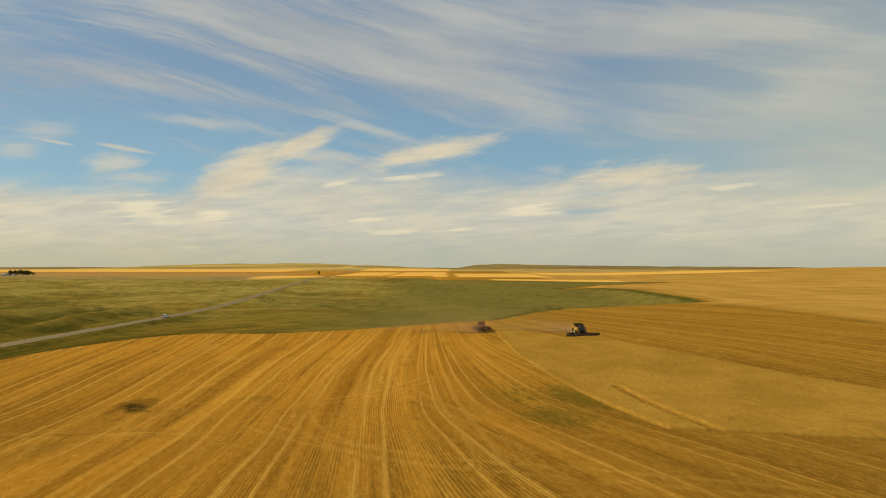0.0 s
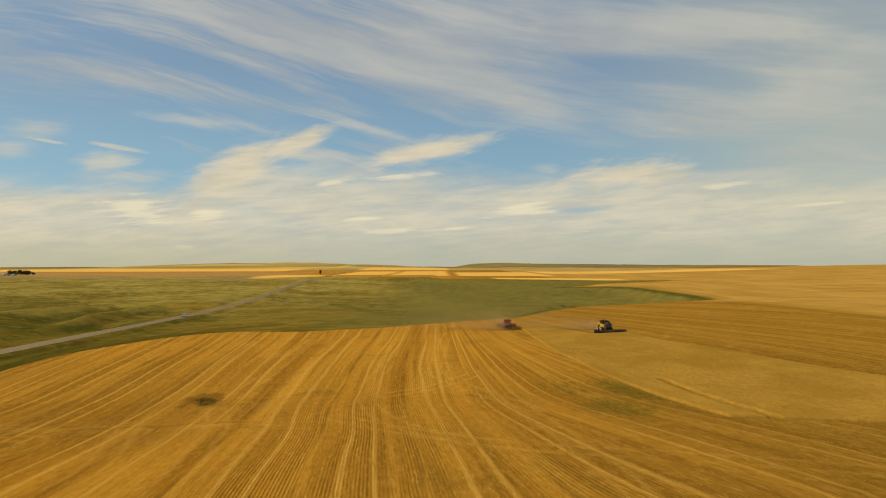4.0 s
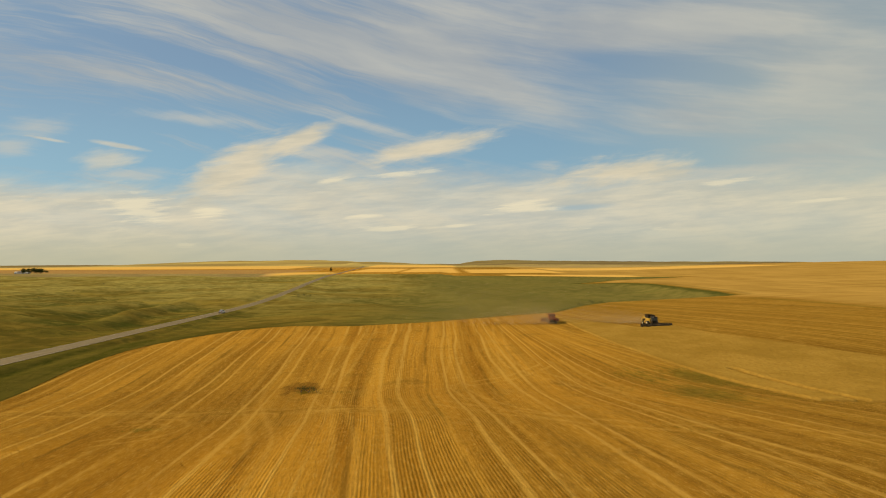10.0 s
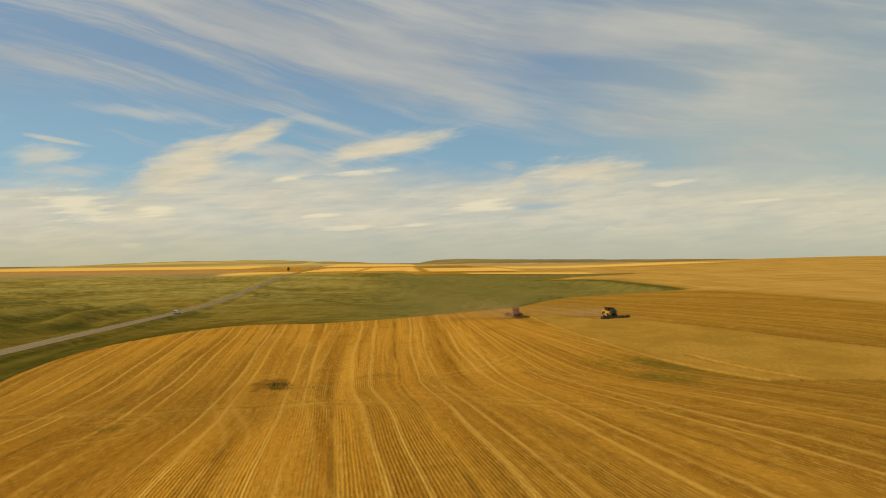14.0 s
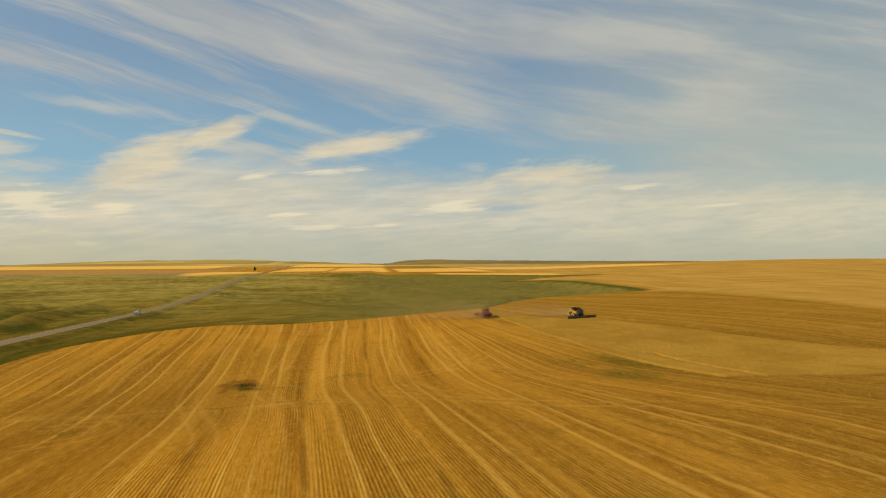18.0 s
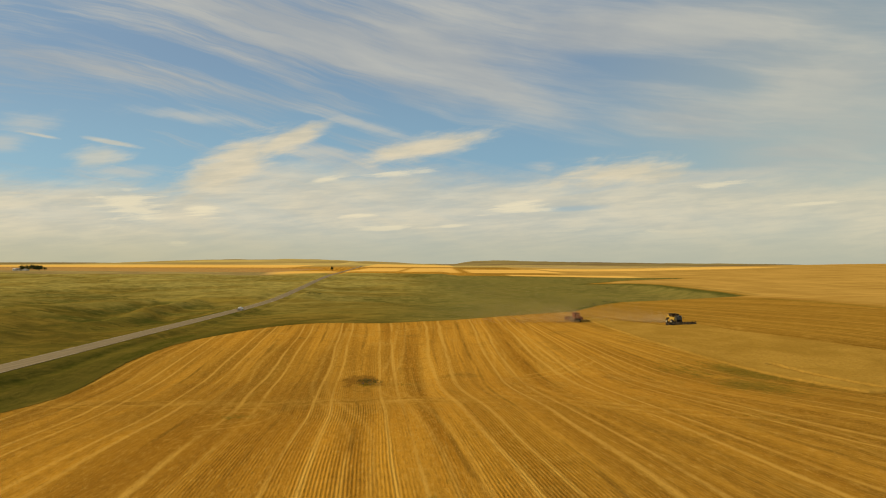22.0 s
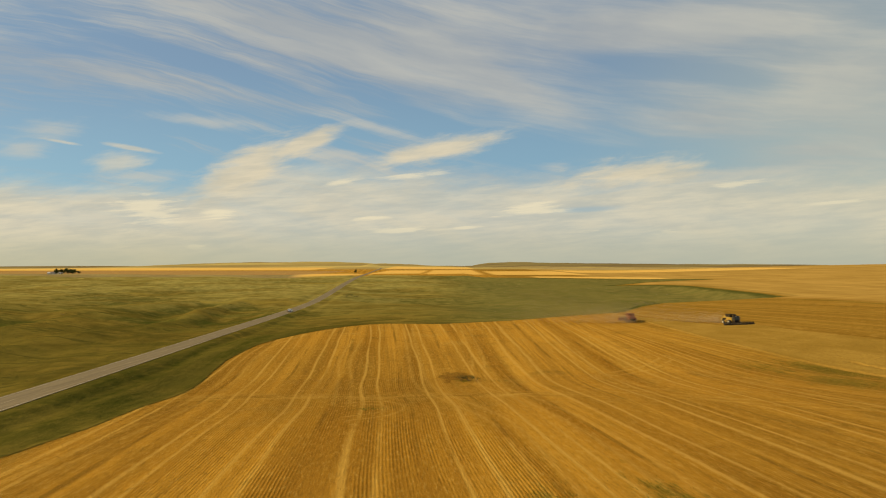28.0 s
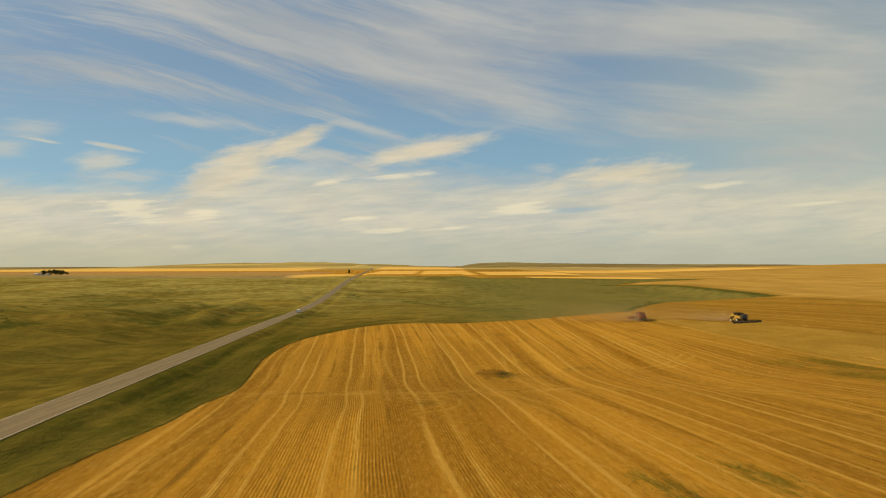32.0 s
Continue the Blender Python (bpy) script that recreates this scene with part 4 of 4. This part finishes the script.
        box(bm, (-half + 0.3 + k * 0.45, -4.78, 0.62), (0.03, 0.72, 0.72), 0, turn=Matrix.Rotation(a, 3, "X") @ Matrix.Rotation(0.25, 3, "Z"))
    part("auger", bm, grey_steel, head)
    reel = bmesh.new()
    rod(reel, (-half + 0.1, -5.35, 1.15), (half - 0.1, -5.35, 1.15), 0.07, None, 8)
    part("reel_shaft", reel, grey_steel, head)
    for k in range(6):
        a = k * math.tau / 6 + 0.3
        y, z = -5.35 + 0.55 * math.cos(a), 1.15 + 0.55 * math.sin(a)
        bm = bmesh.new()
        rod(bm, (-half + 0.15, y, z), (half - 0.15, y, z), 0.035, None, 6)
        for i in range(int(header / 0.3)):
            box(bm, (-half + 0.3 + 0.3 * i, y, z - 0.14), (0.02, 0.02, 0.28), 0)
        part("reel_bar", bm, black_paint, head, "reel bar with tines")
    for i in range(5):
        x = -half + 0.2 + (header - 0.4) * i / 4
        bm = bmesh.new()
        for k in range(6):
            a = k * math.tau / 6 + 0.3
            rod(bm, (x, -5.35, 1.15), (x, -5.35 + 0.55 * math.cos(a), 1.15 + 0.55 * math.sin(a)), 0.03, None, 5)
        part("reel_spider", bm, trim, head)
    for s in (-1, 1):
        bm = bmesh.new()
        box(bm, (s * (half - 0.02), -4.85, 1.25), (0.1, 1.2, 0.12), 0.01, turn=Matrix.Rotation(0.1, 3, "X"))
        part("reel_arm", bm, trim, head)
    bm = bmesh.new()
    box(bm, (0, -5.62, 0.12), (header, 0.06, 0.05), 0)
    for i in range(int(header / 0.15)):
        box(bm, (-half + 0.1 + 0.15 * i, -5.68, 0.12), (0.05, 0.14, 0.03), 0)
    part("cutter_bar", bm, grey_steel, head)
    return ob


combine_harvester((43.4, 157.5, 0), 3, yellow_paint, black_paint, 11.6, "yellow and black combine harvester cutting ripe wheat with a wide header", False)
combine_harvester((13.6, 174.0, 0), 176, red_paint, red_paint, 8.4, "dusty red combine harvester with flared grain tank beside standing wheat", True, 0.80)

# ---------------------------------------------------------------- standing wheat
mat_wheat, n = material("ripe_wheat")
at = n.place()
ears = n.noise(at, 1.6, 6, 0.75)
lay = n.noise(at, 0.08, 4, 0.6, 0.4)
seam = n.noise(n.xyz(n.mul(n.add(n.split(at)[0], n.mul(n.split(at)[1], 0.35)), 0.5), n.mul(n.split(at)[1], 0.02), 0.0), 1.0, 3)
wheat = n.mix(n.step(lay, 0.35, 0.65), (0.315, 0.178, 0.028), (0.405, 0.234, 0.041))
wheat = n.mix(n.mul(n.step(seam, 0.55, 0.35), 0.35), wheat, (0.323, 0.178, 0.028))
wheat = n.mix(n.mul(n.step(ears, 0.54, 0.30), 0.75), wheat, (0.255, 0.133, 0.022))
# cut edge: brown stalks, darkened further for the shade inside the crop
wheat = n.mix(n.attr("shaded_stalk"), wheat, n.mix(n.noise(at, 5.0, 3), (0.15, 0.082, 0.015), (0.23, 0.125, 0.022)))
n.surface(wheat, 0.9, ears, 0.10, spec=0.0)
wx = np.arange(12, 130, 0.42)
wy = np.arange(50, 190, 0.42)
WX, WY = np.meshgrid(wx, wy)
rng = np.random.default_rng(4)
inner = inside_by(WX, WY, CROP_RING)
lane = np.abs(WX - (36.2 - 0.11 * (WY - 62))) - 0.35      # one wheel lane through the crop
inner = np.minimum(inner, np.maximum(lane, (WY - 92) * 0.2))
gy_, gx_ = np.gradient(inner, 0.42)
near = np.abs(inner) < 0.30                                # pull the nearest points onto the cut edge
WX, WY = WX - np.where(near, inner * gx_, 0), WY - np.where(near, inner * gy_, 0)
inner = np.where(near, 0.0, inner)
WX, WY = WX + rng.uniform(-0.05, 0.05, WX.shape), WY + rng.uniform(-0.05, 0.05, WX.shape)
WZ = land(WX, WY) - 0.3 + (0.68 + rng.normal(0, 0.05, WX.shape)) * smooth(inner, -0.1, 0.5)
wheat_me = grid_mesh("standing_wheat", WX, WY, WZ, {"shaded_stalk": 1 - smooth(inner, 0.0, 0.4)})
keep = (inner > -0.9)
bm = bmesh.new()
bm.from_mesh(wheat_me)
bm.verts.ensure_lookup_table()
flat = keep.reshape(-1)
bmesh.ops.delete(bm, geom=[v for v in bm.verts if not flat[v.index]], context="VERTS")
bm.to_mesh(wheat_me)
bm.free()
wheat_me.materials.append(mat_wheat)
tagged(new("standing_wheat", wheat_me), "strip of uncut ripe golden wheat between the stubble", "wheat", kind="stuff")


# ---------------------------------------------------------------- scattered straw and grass
def blades(name, X, Y, tall, wide, per, mat, label, category, seed, lean=0.35):
    """One mesh of many small upright blades, per to a tuft."""
    r = np.random.default_rng(seed)
    X, Y = np.repeat(X, per), np.repeat(Y, per)
    X, Y = X + r.normal(0, wide * 1.5, X.shape), Y + r.normal(0, wide * 1.5, X.shape)
    Z = land(X, Y) - 0.02
    a, h = r.uniform(0, math.tau, X.shape), tall * r.uniform(0.55, 1.25, X.shape)
    cx, cy = np.cos(a) * wide / 2, np.sin(a) * wide / 2
    lx, ly = r.normal(0, lean, X.shape) * h, r.normal(0, lean, X.shape) * h
    co = np.stack([np.stack([X - cx, Y - cy, Z], -1), np.stack([X + cx, Y + cy, Z], -1), np.stack([X + lx, Y + ly, Z + h], -1)], 1).reshape(-1, 3)
    me = bpy.data.meshes.new(name)
    count = len(X)
    me.vertices.add(count * 3)
    me.vertices.foreach_set("co", co.reshape(-1).astype(np.float32))
    me.loops.add(count * 3)
    me.loops.foreach_set("vertex_index", np.arange(count * 3, dtype=np.int32))
    me.polygons.add(count)
    me.polygons.foreach_set("loop_start", np.arange(0, count * 3, 3, dtype=np.int32))
    me.update()
    me.validate()
    me.materials.append(mat)
    return tagged(new(name, me), label, category, kind="stuff")


def blade_paint(name, one, two, three):
    mat, n = material(name)
    pick = n.put("ShaderNodeNewGeometry").outputs["Random Per Island"]
    patch = n.noise(n.place(), 0.06, 3, 0.6)
    c = n.mix(n.step(pick, 0.2, 0.8), one, two)
    c = n.mix(n.mul(n.step(patch, 0.4, 0.62), 0.7), c, three)
    n.surface(c, 0.9, spec=0.0)
    return mat


rng = np.random.default_rng(11)
# stubble left standing along the drill rows, where the field lies nearest
sx, sy = rng.uniform(-112, 70, 150000), 16 + 74 * rng.random(150000) ** 0.8
u = row_place(sx, sy)
sx = sx + (np.round(u / 0.39) * 0.39 - u)
ok = (inside_by(sx, sy, FIELD_EDGE) < -0.6) & (inside_by(sx, sy, CROP_RING) < -0.3)
blades("stubble", sx[ok], sy[ok], 0.15, 0.03, 2, blade_paint("cut_straw", (0.349, 0.184, 0.025), (0.543, 0.306, 0.059), (0.407, 0.214, 0.031)),
       "short cut wheat stubble standing in drill rows", "stubble", 5, 0.5)
# grass of the verge and the near pasture
gx, gy = rng.uniform(-235, -60, 80000), rng.uniform(-5, 215, 80000)
sd_g = inside_by(gx, gy, FIELD_EDGE)
off = np.abs(gx - road_x(gy))
ok = (sd_g > 0.2) & (off > 5.2) & (rng.random(gx.shape) < 0.35 + 0.65 * (gx < road_x(gy))) & ((np.sin(gx / 3.1 + 2 * np.sin(gy / 7.0)) * np.sin(gy / 4.3) > -0.2) | (sd_g < 2.5))
blades("pasture_grass", gx[ok], gy[ok], 0.12, 0.09, 2, blade_paint("pasture_blades", (0.089, 0.078, 0.016), (0.200, 0.145, 0.032), (0.126, 0.105, 0.022)),
       "rough dry and green grass beside the field", "grass", 6, 1.0)
# weeds in the damp spots of the stubble
wx_, wy_ = [], []
for cx, cy, rx, ry, turn, strength in WEEDS:
    k = int(rx * ry * 5 * strength)
    a, b = rng.normal(0, 0.5, k) * rx, rng.normal(0, 0.5, k) * ry
    c, s = math.cos(radians(turn)), math.sin(radians(turn))
    wx_.append(cx + a * c - b * s)
    wy_.append(cy + a * s + b * c)
blades("weeds", np.concatenate(wx_), np.concatenate(wy_), 0.16, 0.06, 3, blade_paint("weed_leaves", (0.09, 0.076, 0.010), (0.25, 0.18, 0.024), (0.16, 0.125, 0.015)),
       "dark green weeds in damp spots of the stubble", "weeds", 7, 0.5)


# ---------------------------------------------------------------- dust and chaff behind the combines
mat_dust, n = material("chaff_dust")
n.surface(n.mix(n.noise(n.place(), 0.5, 2), (0.52, 0.38, 0.20), (0.64, 0.49, 0.28)), 1.0, spec=0.0)


def dust_plume(start, drift, count, seed, label, tall=1.0):
    """Specks of chaff that hang low over the field and thin out as they drift."""
    r = np.random.default_rng(seed)
    f = r.random(count) ** 1.6
    x = start[0] + drift[0] * f + r.normal(0, 1.0, count) * (1.2 + 7 * f)
    y = start[1] + drift[1] * f + r.normal(0, 1.0, count) * (1.0 + 5 * f)
    z = land(x, y) + 0.03 + np.abs(r.normal(0, 1.0, count)) * (1.2 + 3.0 * f) * tall
    size = r.uniform(0.012, 0.036, count)
    co = np.stack([x, y, z], -1)[:, None, :] + r.normal(0, 1, (count, 3, 3)) * size[:, None, None]
    me = bpy.data.meshes.new("chaff_dust")
    me.from_pydata(co.reshape(-1, 3).tolist(), [], np.arange(count * 3).reshape(-1, 3).tolist())
    me.materials.append(mat_dust)
    tagged(new("chaff_dust", me), label, "dust", kind="stuff")


dust_plume((43, 163), (-40, 24), 95000, 21, "pale dust and chaff drifting behind the yellow combine", 1.2)
dust_plume((13, 171), (-40, 6), 95000, 22, "pale dust and chaff drifting behind the red combine", 1.7)


# ---------------------------------------------------------------- trees, shrubs and the farm
mat_bark, n = material("bark")
n.surface(n.mix(n.noise(n.place(), 4.0, 4), (0.07, 0.05, 0.03), (0.13, 0.10, 0.065)), 0.9, n.noise(n.place(), 9.0, 3), 0.03)
mat_leaf = blade_paint("tree_leaves", (0.045, 0.058, 0.016), (0.095, 0.10, 0.03), (0.065, 0.075, 0.022))


def tree(at, height, spread, seed, label, kind="tree", leaves=700):
    r = random.Random(seed)
    ob = thing(kind, label, kind, at)
    bm = bmesh.new()
    stem = height * (0.35 if kind == "tree" else 0.12)
    rod(bm, (0, 0, -0.2), (0.05 * height * r.uniform(-0.4, 0.4), 0, stem), height * 0.035, height * 0.022, 8)
    tips = []
    for k in range(9):
        a, up = r.uniform(0, math.tau), r.uniform(0.45, 0.95)
        tip = Vector((math.cos(a) * spread * r.uniform(0.3, 0.85), math.sin(a) * spread * r.uniform(0.3, 0.85), height * up))
        rod(bm, (0, 0, stem * r.uniform(0.7, 1.0)), tip, height * 0.016, height * 0.005, 5)
        tips.append(tip)
    part("trunk", bm, mat_bark, ob)
    co, faces = [], []
    for _ in range(leaves):
        t = r.choice(tips)
        q = t + Vector((r.gauss(0, 0.3) * spread, r.gauss(0, 0.3) * spread, r.gauss(-0.03, 0.11) * height))
        q.z = max(q.z, 0.08 * height)
        size = height * r.uniform(0.03, 0.06)
        m = Euler((r.uniform(0, 6), r.uniform(0, 6), r.uniform(0, 6))).to_matrix()
        base = len(co)
        co += [q + m @ Vector(c) * size for c in ((-1, -0.5, 0), (0.2, -0.7, 0.2), (1, 0.1, 0), (0.1, 0.8, -0.2))]
        faces.append((base, base + 1, base + 2, base + 3))
    me = bpy.data.meshes.new("crown")
    me.from_pydata(co, [], faces)
    me.materials.append(mat_leaf)
    crown = new("crown", me)
    crown.parent = ob
    return ob


white_board = plain("white_painted_boards", (0.74, 0.70, 0.60), 0.7, amount=0.2)
roof_sheet = plain("dark_roof_sheet", (0.20, 0.17, 0.14), 0.6)
pale_roof = plain("pale_metal_roof", (0.55, 0.52, 0.46), 0.45, 0.3)
window_dark = glass("window_glass")
door_wood = plain("brown_door", (0.16, 0.10, 0.06), 0.7)


def house(at, turn, long, deep, wall_h, roof_h, roof_mat, label, kind="house"):
    ob = thing(kind, label, kind, at, turn)
    bm = bmesh.new()
    box(bm, (0, 0, wall_h / 2 - 0.3), (long, deep, wall_h + 0.6), 0.03)
    part("wall", bm, white_board, ob)
    bm = solid(((-deep / 2 - 0.5, wall_h - 0.1), (0, wall_h + roof_h), (deep / 2 + 0.5, wall_h - 0.1), (deep / 2 + 0.4, wall_h - 0.3), (0, wall_h + roof_h - 0.3), (-deep / 2 - 0.4, wall_h - 0.3)), long / 2 + 0.4)
    part("roof", bm, roof_mat, ob)
    part("gable", solid(((-deep / 2, wall_h - 0.02), (0, wall_h + roof_h - 0.28), (deep / 2, wall_h - 0.02)), long / 2 - 0.02), white_board, ob)
    for k in range(max(2, int(long / 3.5))):
        x = -long / 2 + long * (k + 0.5) / max(2, int(long / 3.5))
        for s in (-1, 1):
            if s < 0 and k == 1:
                bm = bmesh.new()
                box(bm, (x, s * deep / 2, 1.0), (1.0, 0.12, 2.0), 0.02)
                part("door", bm, door_wood, ob)
                continue
            bm = bmesh.new()
            box(bm, (x, s * deep / 2, 1.6), (1.3, 0.12, 1.3), 0.02)
            frame_ob = part("window", bm, white_board, ob)
            bm = bmesh.new()
            box(bm, (x, s * (deep / 2 + 0.05), 1.6), (1.05, 0.06, 1.05), 0)
            part("pane", bm, window_dark, frame_ob)
    return ob


house((-819, 925, 0), 24, 10, 7, 2.8, 2.2, roof_sheet, "white farmhouse with dark gabled roof among trees")
house((-797, 914, 0), 24, 6, 5, 2.4, 1.6, pale_roof, "small white farm shed with pale metal roof", "shed")
house((-835, 938, 0), 10, 11, 7, 2.5, 1.6, pale_roof, "long low white machine shed behind the farmyard", "barn")
for i, (x, y, h, w) in enumerate(((-810, 919, 10, 4), (-789, 908, 10, 4.5), (-783, 916, 9, 4.5), (-778, 905, 10, 5), (-772, 912, 9, 4.5), (-767, 905, 8, 4), (-761, 910, 6, 3.5), (-784, 926, 10, 5), (-827, 940, 7, 3.5))):
    tagged(tree((x, y, 0), h, w, 40 + i, "dark green farmyard tree with a dense rounded crown"), group="farmyard trees")
tree((-235, 930, 0), 8, 2.0, 71, "lone dark tree standing beside the road")
for i, (x, y, h, w) in enumerate(((-140, 380, 2.6, 3.0), (-136, 384, 2.2, 2.6), (-132, 383, 1.6, 2.2), (58, 268, 1.8, 2.6), (65, 276, 1.6, 2.4), (50, 262, 1.4, 2.0))):
    tagged(tree((x, y, 0), h, w, 80 + i, "low dark green shrub growing in the pasture", "shrub", 350), group="pasture shrubs")
for i, (x, y, h, w) in enumerate(((-54.8, 86.4, 1.1, 1.2), (-53.2, 85.8, 1.2, 1.3), (-51.7, 86.2, 0.8, 1.0))):
    tagged(tree((x, y, 0), h, w, 120 + i, "low dark green weed bush in a bare spot of the stubble", "shrub", 420), group="weed bushes in the stubble")
for i in range(26):
    r = random.Random(200 + i)
    y = r.uniform(230, 800)
    x = r.uniform(-420, 90 + 0.1 * y)
    if abs(x - float(road_x(y))) < 14 or float(inside_by(x, y, FIELD_EDGE)) < 15:
        continue
    tagged(tree((x, y, 0), r.uniform(0.9, 1.6), r.uniform(1.2, 2.4), 300 + i, "low dark green shrub growing in the pasture", "shrub", 160), group="pasture shrubs")


# ---------------------------------------------------------------- cars on the road
def car(at, turn, paint, label):
    """A sport utility car that faces +y before it is turned."""
    ob = thing("car", label, "car", at, turn)
    part("body", solid(((-2.3, 0.42), (-2.34, 0.75), (-2.22, 1.02), (1.05, 1.05), (2.1, 0.92), (2.32, 0.7), (2.30, 0.4), (1.9, 0.32), (-1.9, 0.32)), 0.92, pinch=lambda z: 1.0 if z < 0.9 else 0.96), paint, ob)
    cabin = part("cabin", solid(((-2.15, 1.02), (-1.85, 1.58), (-1.5, 1.68), (0.1, 1.68), (0.45, 1.6), (1.1, 1.04)), 0.88, pinch=lambda z: 1.0 if z < 1.2 else 0.82), paint, ob)
    for s in (-1, 1):
        for y0, y1 in ((-1.75, -0.95), (-0.88, 0.05), (0.12, 0.75)):
            bm = bmesh.new()
            box(bm, (s * 0.82, (y0 + y1) / 2, 1.32), (0.05, y1 - y0, 0.36), 0.01, turn=Matrix.Rotation(-s * 0.27, 3, "Y"))
            part("side_window", bm, cab_glass, cabin)
        for y in (-1.42, 1.42):
            wheel(ob, s * 0.80, y, 0.36, 0.24, grey_steel, 10)
        bm = bmesh.new()
        box(bm, (s * 0.7, 2.24, 0.78), (0.36, 0.14, 0.16), 0.02)
        part("headlight", bm, lamp_glass, ob)
        bm = bmesh.new()
        box(bm, (s * 0.74, -2.30, 0.9), (0.26, 0.1, 0.26), 0.02)
        part("tail_light", bm, red_lens, ob)
        bm = bmesh.new()
        box(bm, (s * 1.0, 0.62, 1.1), (0.18, 0.1, 0.14), 0.03)
        part("mirror", bm, paint, ob)
        bm = bmesh.new()
        rod(bm, (s * 0.62, -1.5, 1.74), (s * 0.62, 0.0, 1.74), 0.02, None, 6)
        part("roof_rail", bm, black_paint, ob)
    bm = bmesh.new()
    box(bm, (0, 0.84, 1.36), (1.4, 0.04, 0.6), 0.01, turn=Matrix.Rotation(0.86, 3, "X"))
    part("windscreen", bm, cab_glass, cabin)
    bm = bmesh.new()
    box(bm, (0, -2.03, 1.33), (1.35, 0.04, 0.46), 0.01, turn=Matrix.Rotation(-0.5, 3, "X"))
    part("rear_window", bm, cab_glass, cabin)
    for y in (-2.34, 2.32):
        bm = bmesh.new()
        box(bm, (0, y, 0.5), (1.75, 0.12, 0.22), 0.03)
        part("bumper", bm, black_paint, ob)
    return ob


y = 262.0
car((float(road_x(y)) + 1.8, y, 0.11), 3, plain("white_car_paint", (0.85, 0.83, 0.76), 0.25, amount=0.08), "white sport utility car driving along the asphalt road")
